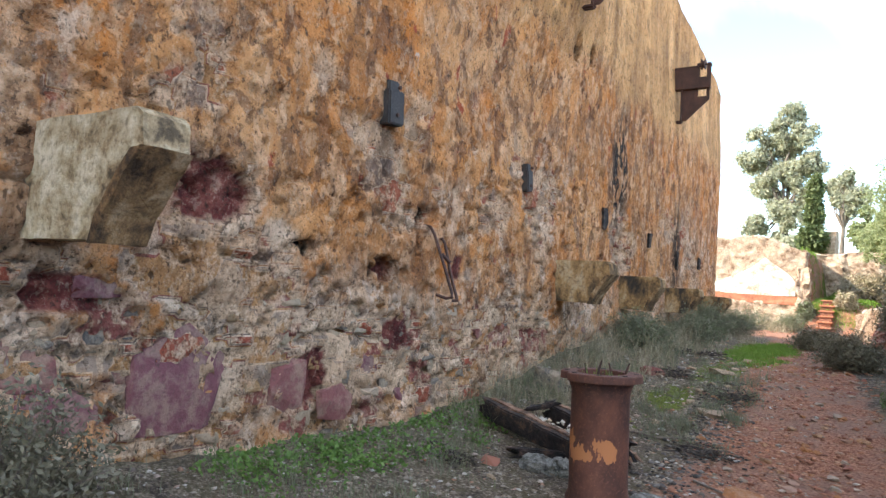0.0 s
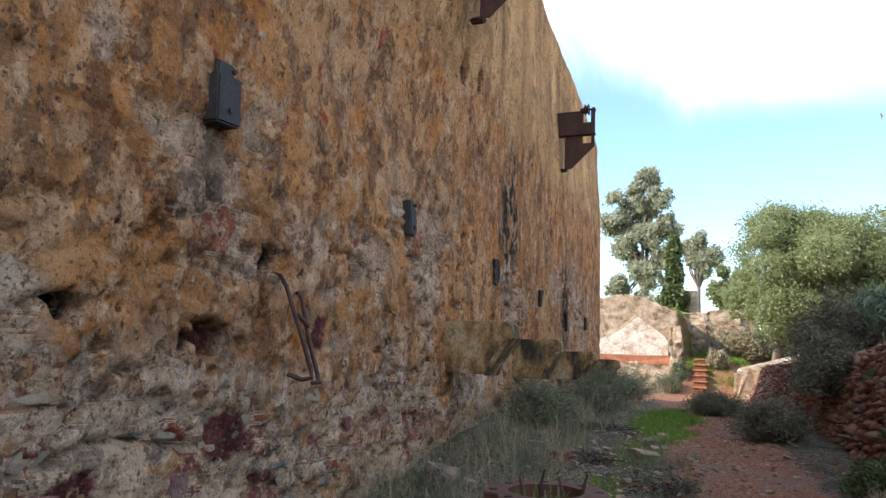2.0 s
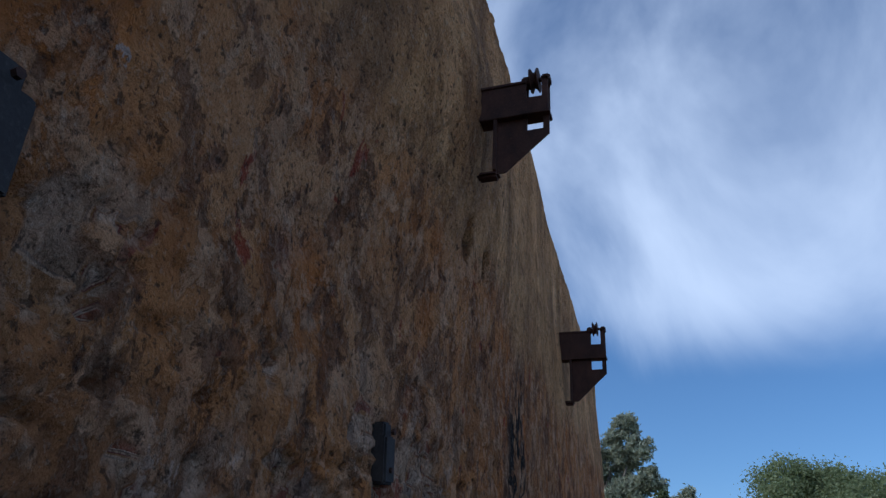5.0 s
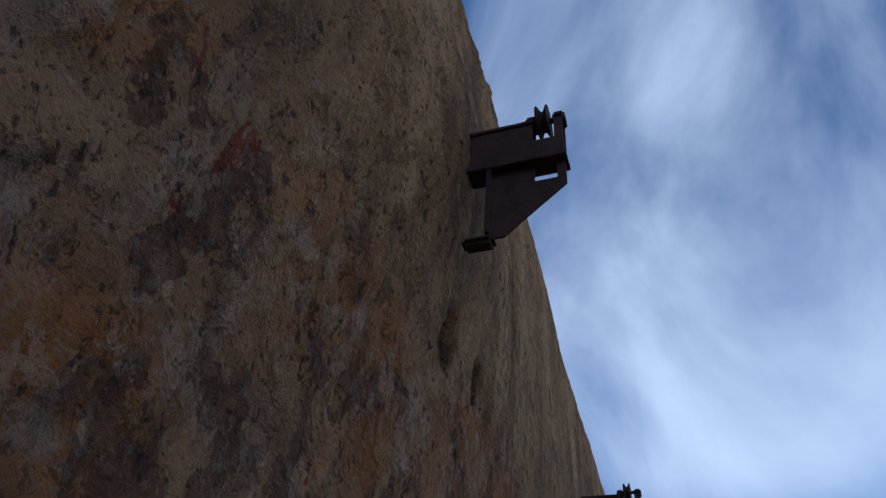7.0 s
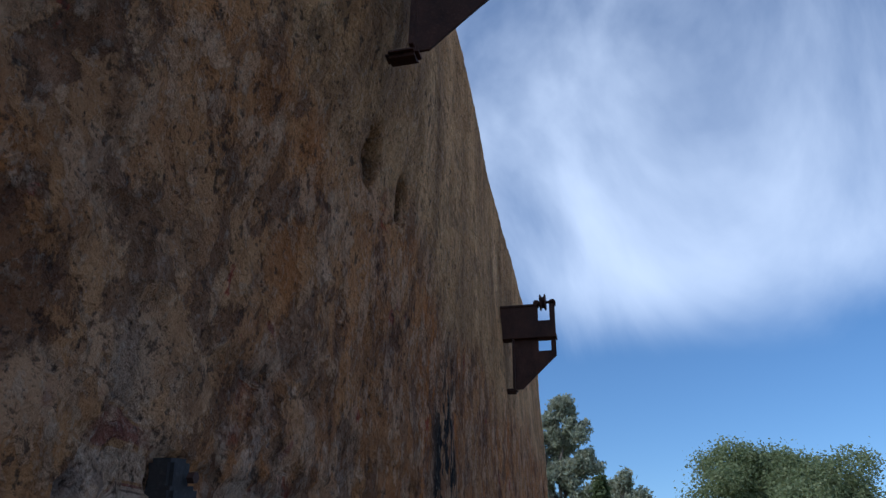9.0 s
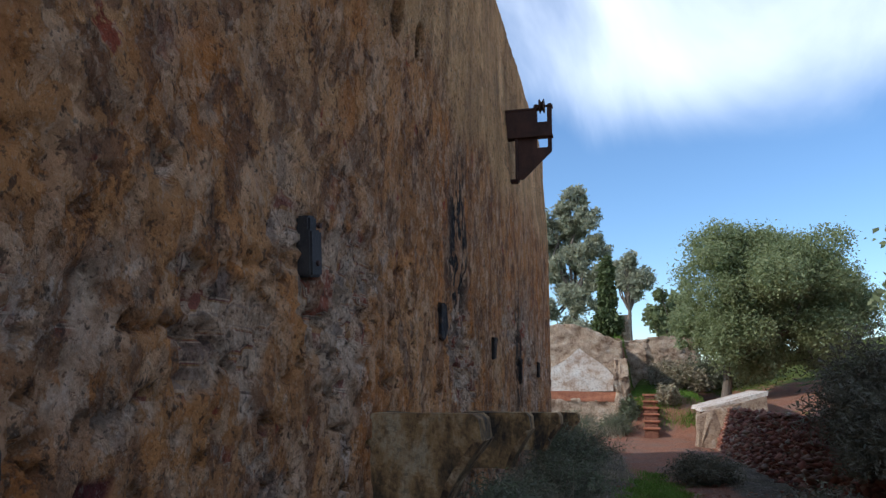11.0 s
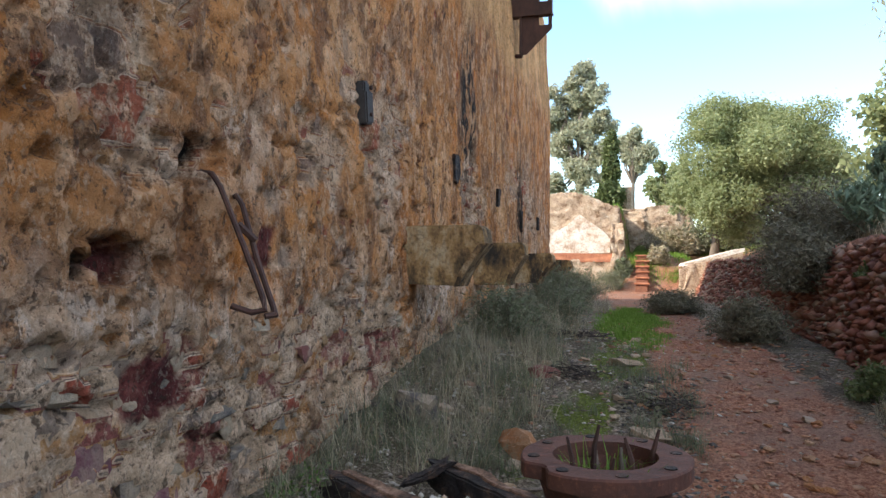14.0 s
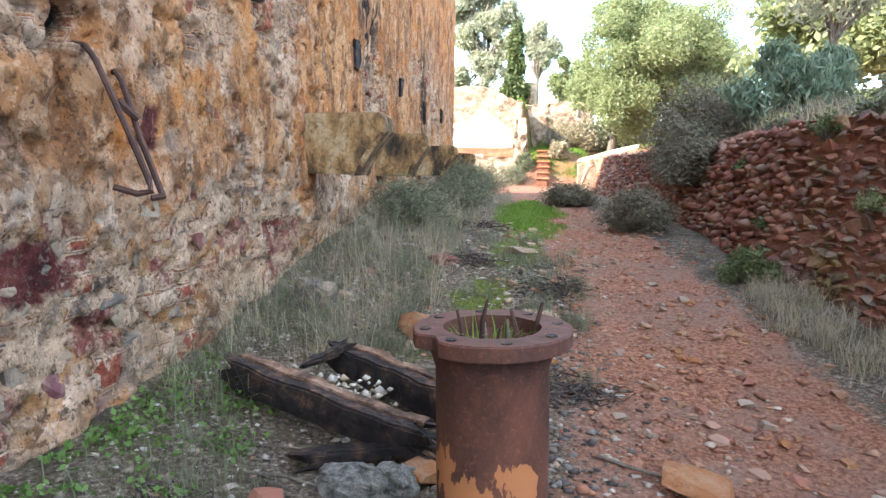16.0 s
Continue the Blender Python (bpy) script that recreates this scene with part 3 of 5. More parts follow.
def build_ground():
    xs = np.concatenate([-np.geomspace(600, 1.2, 26), np.arange(-1.0, 0, 0.2), np.arange(0, 5.2, 0.045), np.arange(5.2, 9, 0.15), np.geomspace(9, 600, 26)])
    ys = np.concatenate([-np.geomspace(600, 3.2, 24), np.arange(-3, 1.2, 0.2), np.arange(1.2, 13, 0.05), np.arange(13, 26, 0.12), np.geomspace(26, 700, 30)])
    X, Y = np.meshgrid(xs, ys, indexing="ij")
    Z = land(X, Y)
    near = smooth(np.hypot(X - 2.5, Y - 6), 16, 10)
    Z = Z + near * 0.025 * (fbm(X * 11, Y * 11, 50, 3) - 0.5)
    me = mesh_of("ground", np.stack([X, Y, Z], -1), grid_faces(len(xs), len(ys)), M_GROUND, False)
    path = np.exp(-(np.abs(X - path_centre(Y)) / np.interp(Y, [0, 5, 8, 12, 20], [1.1, 1.0, 0.72, 0.55, 0.8])) ** 3)
    path = np.maximum(path, smooth(Y, 15.5, 18) * smooth(Y, 24.4, 23) * smooth(X, -1.5, 0) * 0.8)
    path = np.maximum(path, smooth(X - bank_foot(Y), 0.0, 0.4) * 0.75)
    grass = 0.30 * blob(X, Y, 1.5, 7.5, 0.26, 0.4, 0.7) + 0.32 * blob(X, Y, 1.75, 9.0, 0.25, 0.5, 0.7) + 0.4 * blob(X, Y, 1.25, 6.6, 0.25, 0.3, 0.7) + 0.4 * blob(X, Y, 2.15, 5.3, 0.12, 0.3, 0.7) + 0.8 * blob(X, Y, 1.7, 12.2, 0.42, 2.8, 0.6) + 0.26 * blob(X, Y, 1.6, 8.0, 0.5, 1.4, 0.6) + 0.25 * blob(X, Y, 0.4, 5.0, 0.4, 0.7, 0.6) + 0.15 * blob(X, Y, 1.4, 7, 0.9, 3, 0.6)
    grass = grass + 0.6 * smooth(Y, 26, 30) + 0.45 * smooth(Y, 22.8, 24.5) * smooth(X, 0.9, 1.4) * smooth(X, 2.4, 1.9) + 0.4 * smooth(X - bank_foot(Y), 0.5, 1.2)
    for key, val in (("path", path), ("grass", grass)):
        me.attributes.new(key, "FLOAT", "POINT").data.foreach_set("value", val.ravel().astype(np.float32))
    return tagged(new("ground", me), "red earth path between gravel, moss and weeds", "ground", kind="structure")


# ---- the great wall ----
WALL_END = 16.6


def wall_top(y):
    return np.interp(y, [-12, 6, 8, 12, 14.5, 16.2, 16.7], [7.9, 7.7, 7.55, 6.98, 6.6, 6.3, 6.05])


def wall_shape(Y, Z):
    """How far the face stands out, and the masks that its material reads."""
    bulge = 0.24 * np.exp(-((Y - 7.6) / 1.6) ** 2 - ((Z - 5.5) / 1.1) ** 2) - 0.10 * np.exp(-((Y - 6.3) / 0.9) ** 2 - ((Z - 3.5) / 0.7) ** 2)
    bulge = bulge - 0.08 * smooth(Z, 4.2, 6.0) * smooth(Y, 10.5, 12.5)
    foot = 0.95 + 0.55 * (fbm(Y * 0.7, Z * 0.7, 3, 4) - 0.5) * 2 - 0.1 * smooth(Y, 6, 10) + 0.25 * smooth(Y, 3.4, 2)
    bare = smooth(foot - Z + 0.5 * (fbm(Y * 3.2, Z * 3.2, 9, 5, 0.6) - 0.5), -0.05, 0.05) * smooth(fbm(Y * 2.4, Z * 3.0, 19, 5, 0.6), 0.40, 0.47)
    scab = smooth(fbm(Y * 1.6, Z * 1.4, 21, 6, 0.6), 0.57, 0.60) * smooth(Z, 3.6, 2.6)
    bare = np.maximum(bare, 0.8 * scab)
    lime = np.maximum(smooth(Z + 0.7 * (fbm(Y * 1.1, Z * 1.1, 29, 4) - 0.5), 1.75, 1.0), 0.8 * smooth(fbm(Y * 0.55, Z * 0.5, 33, 4), 0.54, 0.60) * smooth(Z, 3.3, 2.5))
    edge, pick = cells(Y * 5.6 + 0.45 * fbm(Y * 4, Z * 4, 61, 3), Z * 10.5 + 0.45 * fbm(Y * 4, Z * 4, 62, 3), 40)
    big_edge, big_pick = cells(Y * 2.8 + 0.35 * fbm(Y * 3, Z * 3, 63, 3), Z * 4.2 + 0.35 * fbm(Y * 3, Z * 3, 64, 3), 44)
    use_big = big_pick > 0.66
    edge = np.where(use_big, big_edge * 1.3, edge)
    pick = np.where(use_big, (big_pick - 0.66) / 0.34, pick)
    relief = smooth(edge, 0.02, 0.16) * (0.018 + 0.05 * np.abs(pick - 0.4))
    x = bulge + 0.05 * (fbm(Y * 0.8, Z * 0.8, 5, 4) - 0.5)
    flake = smooth(fbm(Y * 3.0, Z * 3.4, 17, 6, 0.62), 0.50, 0.52)
    x = x + bare * (relief - 0.055) + (1 - bare) * (0.030 * (fbm(Y * 5.2, Z * 5.2, 13, 5, 0.65) - 0.5) + 0.014 * flake)
    gaps = smooth(fbm(Y * 6, Z * 16, 27, 5, 0.6), 0.64, 0.67) * smooth(Z, 3.4, 1.8)
    x = x - 0.06 * gaps
    x = x + 0.022 * (fbm(Y * 16, Z * 16, 71, 3, 0.7) - 0.5)
    calm = 1 - 0.6 * smooth(Y, 7.5, 11.5) * (1 - bare)
    x = bulge + (x - bulge) * calm
    slab = smooth(np.maximum(np.abs(Y - 5.14) / 0.11, np.abs(Z - 1.60) / 0.27) + 0.3 * (fbm(Y * 9, Z * 9, 77, 3) - 0.5), 1.05, 0.95)
    x = x + 0.06 * slab - 0.05 * smooth(np.maximum(np.abs(Y - 4.97) / 0.05, np.abs(Z - 1.66) / 0.26) + 0.3 * (fbm(Y * 9, Z * 9, 78, 3) - 0.5), 1.05, 0.8)
    x = x - 0.03 * smooth(np.abs(Z - 1.52 - 0.5 * (Y - 4.6) ** 2 - 0.25 * (fbm(Y * 3, Y * 0, 79, 4) - 0.5)), 0.022, 0.0) * smooth(Y, 5.0, 4.7) * smooth(Y, 3.4, 3.8)
    x = x - 0.03 * smooth(np.abs(Y - 4.42 - 0.10 * (fbm(Z * 3, Z * 0, 80, 4) - 0.5)), 0.016, 0.0) * smooth(Z, 1.9, 2.0) * smooth(Z, 2.7, 2.6)
    holes = [(7.96, 4.40, 0.09, 0.16), (8.47, 4.44, 0.10, 0.12), (3.62, 1.53, 0.06, 0.06), (5.02, 1.95, 0.09, 0.07), (4.34, 1.42, 0.05, 0.05)]
    soot_hole_shade = 1.05 * blob(Y, Z, 9.95, 3.2, 0.36, 0.85, 0.5) + 0.9 * blob(Y, Z, 13.2, 2.3, 0.3, 0.8, 0.5) + 0.5 * blob(Y, Z, 5.45, 0.5, 0.12, 0.35, 0.5)
    soot_hole_shade = np.maximum(soot_hole_shade, 0.5 * blob(Y, Z, 4.43, 2.45, 0.12, 0.5, 0.8))
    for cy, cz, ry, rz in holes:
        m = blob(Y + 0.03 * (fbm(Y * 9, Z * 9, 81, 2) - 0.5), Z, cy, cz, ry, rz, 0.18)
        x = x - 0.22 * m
        # Values above 1 blacken the hole itself, standing in for its shade.
        soot_hole_shade = np.maximum(soot_hole_shade, m * 2.0)
    red = np.zeros_like(Y)
    wob = 0.30 * (fbm(Y * 6, Z * 6, 91, 5, 0.6) - 0.5)
    for cy, cz, ry, rz, deep in [(2.83, 1.82, 0.27, 0.20, 0.07), (4.53, 1.43, 0.13, 0.085, 0.16), (4.80, 0.90, 0.20, 0.15, 0.012), (3.78, 0.62, 0.14, 0.2, 0.01), (5.62, 1.52, 0.09, 0.12, 0.02), (1.95, 1.15, 0.2, 0.10, 0.03)]:
        a, b = np.abs(Y - cy) / ry, np.abs(Z - cz) / rz
        m = 1 - smooth(0.55 * np.maximum(a, b) + 0.5 * np.hypot(a, b) + wob * 3.2, 0.95, 1.0)
        x = x - deep * m
        red = np.maximum(red, m)
    upper = smooth(Z + 0.9 * (fbm(Y * 0.9, Z * 0.9, 25, 4) - 0.5), 4.15, 4.75) * smooth(Y, 4.2, 6.2)
    return x, bare, pick, soot_hole_shade, upper, red, lime


def build_great_wall():
    ys = np.concatenate([np.arange(-12, 0.9, 0.3), np.arange(0.9, 11, 0.027), np.arange(11, WALL_END, 0.05), [WALL_END]])
    t = np.concatenate([np.arange(0, 0.48, 0.0040), np.arange(0.48, 1.0, 0.0075), [1.0]])
    Y, T = np.meshgrid(ys, t, indexing="ij")
    top = wall_top(Y) + 0.10 * (fbm(Y * 2.2, Y * 0, 95, 4) - 0.5)
    Z = -0.35 + T * (top + 0.35)
    x, bare, pick, soot_hole_shade, upper, red, lime = wall_shape(Y, Z)
    Yj = Y + np.where(Y > WALL_END - 0.4, 0.10 * (fbm(Z * 1.6, Z * 0 + 3, 97, 4) - 0.5), 0)
    nu, nv = Y.shape
    front = np.stack([x, Yj, Z], -1).reshape(-1, 3)
    faces = [grid_faces(nu, nv)]
    top_i = np.arange(nu) * nv + nv - 1
    base = len(front)
    back_top = np.stack([np.full(nu, -1.1), ys, top[:, -1]], -1)
    back_bot = np.stack([np.full(nu, -1.1), ys, np.full(nu, -0.35)], -1)
    i = np.arange(nu - 1)
    faces.append(np.stack([top_i[i], top_i[i + 1], base + i + 1, base + i], -1))
    b2 = base + nu
    faces.append(np.stack([base + i, base + i + 1, b2 + i + 1, b2 + i], -1))
    end_cols = np.arange((nu - 1) * nv, nu * nv)
    e0 = b2 + nu
    end_back = np.stack([np.full(nv, -1.1), np.full(nv, WALL_END), Z[-1]], -1)
    j = np.arange(nv - 1)
    faces.append(np.stack([end_cols[j], e0 + j, e0 + j + 1, end_cols[j + 1]], -1))
    verts = np.concatenate([front, back_top, back_bot, end_back])
    me = mesh_of("wall_west", verts, np.concatenate(faces), M_WALL, False)
    pad = len(verts) - len(front)
    for key, val in (("bare", bare), ("cell", pick), ("soot_hole_shade", soot_hole_shade), ("upper", upper), ("redness", red), ("lime", lime)):
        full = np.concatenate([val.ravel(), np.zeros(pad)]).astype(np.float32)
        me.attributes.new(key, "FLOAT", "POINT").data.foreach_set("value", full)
    return tagged(new("wall_west", me), "tall ruined masonry wall with peeling ochre plaster over rubble", "wall", kind="structure")


def wall_x(y, z):
    return float(wall_shape(np.array([[y]], dtype=float), np.array([[z]], dtype=float))[0][0, 0])


ground = build_ground()
wall_west = build_great_wall()


# ---- stone corbels in the wall ----
def build_corbel(y0, z0, z1, reach, deep, label, seed, mat):
    bm = bmesh.new()
    h = z1 - z0
    add_prism(bm, [(-0.25, z0), (reach * 0.66, z0), (reach * 0.73, z0 + 0.2 * h), (reach * 0.88, z0 + 0.50 * h), (reach, z0 + 0.70 * h), (reach * 0.98, z1 - 0.03), (reach * 0.93, z1), (-0.25, z1)], y0, y0 + deep)
    bmesh.ops.bevel(bm, geom=[e for e in bm.edges if e.is_manifold and e.calc_face_angle(0) > 0.9], offset=0.018, segments=2, affect="EDGES")
    bmesh.ops.triangulate(bm, faces=bm.faces[:])
    for _ in range(3):
        long_edges = [e for e in bm.edges if e.calc_length() > 0.06]
        bmesh.ops.subdivide_edges(bm, edges=long_edges, cuts=1)
        bmesh.ops.triangulate(bm, faces=bm.faces[:])
    roughen(bm, 0.010, 3.0, seed)
    roughen(bm, 0.006, 15.0, seed)
    root = new("stone_corbel")
    root.matrix_basis = Matrix.Translation((0, y0, z0))
    body = part("corbel_body", bm, mat, root)
    body.matrix_basis = Matrix.Translation((0, -y0, -z0))
    bm = bmesh.new()
    add_prism(bm, [(reach * 0.62, -0.012), (reach * 0.66 + 0.014, -0.012), (reach * 0.73 + 0.014, 0.2 * h), (reach * 0.88 + 0.014, 0.50 * h), (reach + 0.014, 0.71 * h),
                   (reach * 0.93, 0.69 * h), (reach * 0.80, 0.47 * h), (reach * 0.68, 0.2 * h)], -0.012, deep + 0.012)
    bmesh.ops.triangulate(bm, faces=bm.faces[:])
    bmesh.ops.subdivide_edges(bm, edges=[e for e in bm.edges if e.calc_length() > 0.06], cuts=2)
    roughen(bm, 0.007, 13.0, seed + 5)
    part("undercut", bm, M_NOSE, root, "rust-brown stained undercut of the stone")
    return tagged(root, label, "corbel", "corbels along the wall")


build_corbel(1.72, 1.42, 1.99, 0.86, 0.24, "large pale weathered stone corbel jutting from the plastered wall", 1, M_PALECORBEL)
build_corbel(7.88, 1.26, 1.75, 0.68, 0.30, "ochre weathered stone corbel with undercut end", 2, M_CORBEL)
build_corbel(10.2, 1.20, 1.68, 0.60, 0.30, "broken stone corbel streaked with dark stains", 3, M_CORBEL)
build_corbel(12.6, 1.16, 1.60, 0.60, 0.30, "grey weathered stone corbel in the wall", 4, M_CORBEL)
build_corbel(15.1, 1.12, 1.52, 0.60, 0.30, "grey weathered stone corbel in the wall", 5, M_CORBEL)


# ---- iron plates ----
def build_plate(y, z, w, h, thick, label, lean):
    root = tagged(new("iron_plate"), label, "iron plate", "iron anchor plates")
    x = wall_x(y, z)
    root.matrix_basis = pose(max(x, 0) - 0.01, y, z, lean, 0, 0)
    bm = bmesh.new()
    add_box(bm, (-0.05, -w / 2, -h / 2), (thick, w / 2, h / 2 * 0.55), 0.012)
    add_box(bm, (-0.05, -w * 0.36, h * 0.10), (thick * 0.6, w * 0.36, h / 2), 0.012)
    part("plate", bm, M_IRON, root)
    for k, (dy, dz) in enumerate([(0.0, -h * 0.28), (0.02, h * 0.34)]):
        bm = bmesh.new()
        add_tube(bm, [(thick - 0.005, dy, dz), (thick + 0.014, dy, dz)], 0.016, 6)
        part("bolt", bm, M_DARKRUST, root)
    return root


build_plate(4.44, 2.78, 0.20, 0.36, 0.08, "dark iron anchor plate bolted to the wall", 4)
build_plate(6.98, 2.60, 0.13, 0.31, 0.045, "narrow dark iron anchor plate on the wall", 8)


# Added dark block, set where the wall only has a shaded beam slot.
def build_socket(y, z, w, h, seed):
    bm = bmesh.new()
    x = wall_x(y, z)
    add_box(bm, (-0.2, y - w / 2, z - h / 2), (max(x, 0.0) + 0.035, y + w / 2, z + h / 2), 0.012)
    bmesh.ops.subdivide_edges(bm, edges=bm.edges[:], cuts=2)
    roughen(bm, 0.022, 9, seed)
    return tagged(new("beam_socket", bm_mesh("beam_socket", bm, M_CHAR_AND_HOLE)), "dark block standing in for the shade in a beam slot", "beam end", "beam ends along the wall")


for k, (y, z, w, h) in enumerate([(9.38, 2.44, 0.17, 0.30), (11.5, 2.33, 0.17, 0.24), (14.9, 2.17, 0.2, 0.24), (13.2, 2.12, 0.12, 0.34)]):
    build_socket(y, z, w, h, k)


# ---- pulley brackets ----
def build_bracket(y, z0, z1, x0, x1, seed):
    root = tagged(new("pulley_bracket"), "rusted steel pulley bracket high on the wall", "bracket", "pulley brackets on the wall")
    root.matrix_basis = pose(0, y, 0)
    w, h = x1 - x0, z1 - z0
    mid, d = z0 + 0.60 * h, 0.05
    bm = bmesh.new()
    wx = x0 + 0.68 * w
    for side in (-d, d - 0.014):
        add_box(bm, (x0 - 0.3, side, mid), (wx, side + 0.014, z1 - 0.03))
        add_box(bm, (wx, side, mid), (x1 - 0.09 * w, side + 0.014, z0 + 0.78 * h))
        add_box(bm, (x1 - 0.09 * w, side, mid), (x1, side + 0.014, z1))
    part("channel_beam", bm, M_DARKRUST, root)
    bm = bmesh.new()
    add_box(bm, (x0 - 0.3, -d - 0.012, z1 - 0.045), (wx, d + 0.012, z1 - 0.018), 0.004)
    part("top_flange", bm, M_DARKRUST, root)
    bm = bmesh.new()
    add_box(bm, (x0 - 0.3, -d - 0.016, mid - 0.02), (x1 + 0.012, d + 0.016, mid + 0.012), 0.004)
    part("bottom_flange", bm, M_DARKRUST, root)
    bm = bmesh.new()
    a, b = x0 + 0.22 * w, x1
    for out in ([(a, mid - 0.02), (wx, mid - 0.02), (wx, z0 + 0.20 * h), (a + 0.15 * w, z0 + 0.02 * h), (a, z0 + 0.02 * h)],
                [(wx, z0 + 0.44 * h), (wx, z0 + 0.20 * h), (b, z0 + 0.38 * h), (b, z0 + 0.46 * h), (x1 - 0.09 * w, z0 + 0.44 * h)],
                [(x1 - 0.09 * w, mid - 0.02), (x1 - 0.09 * w, z0 + 0.44 * h), (b, z0 + 0.46 * h), (b, mid - 0.02)]):
        add_prism(bm, out, -0.014, 0.0)
    part("gusset_plate", bm, M_DARKRUST, root)
    bm = bmesh.new()
    add_box(bm, (a - 0.012, -0.06, z0 + 0.03 * h), (a + 0.012, 0.06, mid - 0.02), 0.003)
    part("stiffener", bm, M_DARKRUST, root)
    bm = bmesh.new()
    add_box(bm, (x0 - 0.02, -0.05, z0 - 0.02), (a + 0.06 * w, 0.05, z0 + 0.03), 0.02)
    part("wall_foot", bm, M_DARKRUST, root)
    cx, cz = x0 + 0.79 * w, z1 + 0.015
    bm = bmesh.new()
    add_lathe(bm, [(0.025, -0.034), (0.095, -0.034), (0.098, -0.026), (0.062, -0.006), (0.062, 0.006), (0.098, 0.026), (0.095, 0.034), (0.025, 0.034)], 24)
    wheel = part("pulley_wheel", bm, M_DARKRUST, root)
    wheel.matrix_basis = pose(cx, 0, cz, 0, 90, 0)
    bm = bmesh.new()
    add_tube(bm, [(cx - 0.13 * w - 0.03, 0, cz), (cx + 0.15 * w + 0.02, 0, cz)], 0.018, 8)
    part("axle", bm, M_DARKRUST, root)
    for bx in (cx - 0.12 * w, x1 - 0.02):
        bm = bmesh.new()
        add_box(bm, (bx - 0.035, -d, z1 - 0.035), (bx + 0.035, d, z1 + 0.035), 0.012)
        part("bearing_block", bm, M_DARKRUST, root)
    return root


build_bracket(7.7, 4.76, 5.60, 0.24, 0.76, 1)
build_bracket(12.8, 4.60, 5.62, -0.06, 0.55, 2)


# ---- bent iron bar ----
def build_bent_bar():
    root = tagged(new("bent_iron_bar"), "rusty bent iron bar hanging as a loop from a broken socket", "iron bar")
    bm = bmesh.new()
    pts = [(-0.05, 5.12, 1.86), (0.06, 5.05, 1.84), (0.14, 5.00, 1.77), (0.34, 4.88, 1.50), (0.50, 4.77, 1.29), (0.53, 4.735, 1.245), (0.48, 4.72, 1.235), (0.40, 4.70, 1.26)]
    add_tube(bm, pts, 0.013, 7)
    part("bar", bm, M_DARKRUST, root)
    bm = bmesh.new()
    pts = [(-0.05, 5.26, 1.72), (0.10, 5.19, 1.75), (0.17, 5.13, 1.70), (0.36, 4.95, 1.45), (0.53, 4.80, 1.25), (0.56, 4.765, 1.225), (0.53, 4.735, 1.22)]
    add_tube(bm, pts, 0.013, 7)
    part("bar", bm, M_DARKRUST, root)
    bm = bmesh.new()
    add_tube(bm, [(0.27, 4.94, 1.60), (0.32, 5.0, 1.53)], 0.017, 6)
    part("weld_clip", bm, M_DARKRUST, root)
    return root


build_bent_bar()


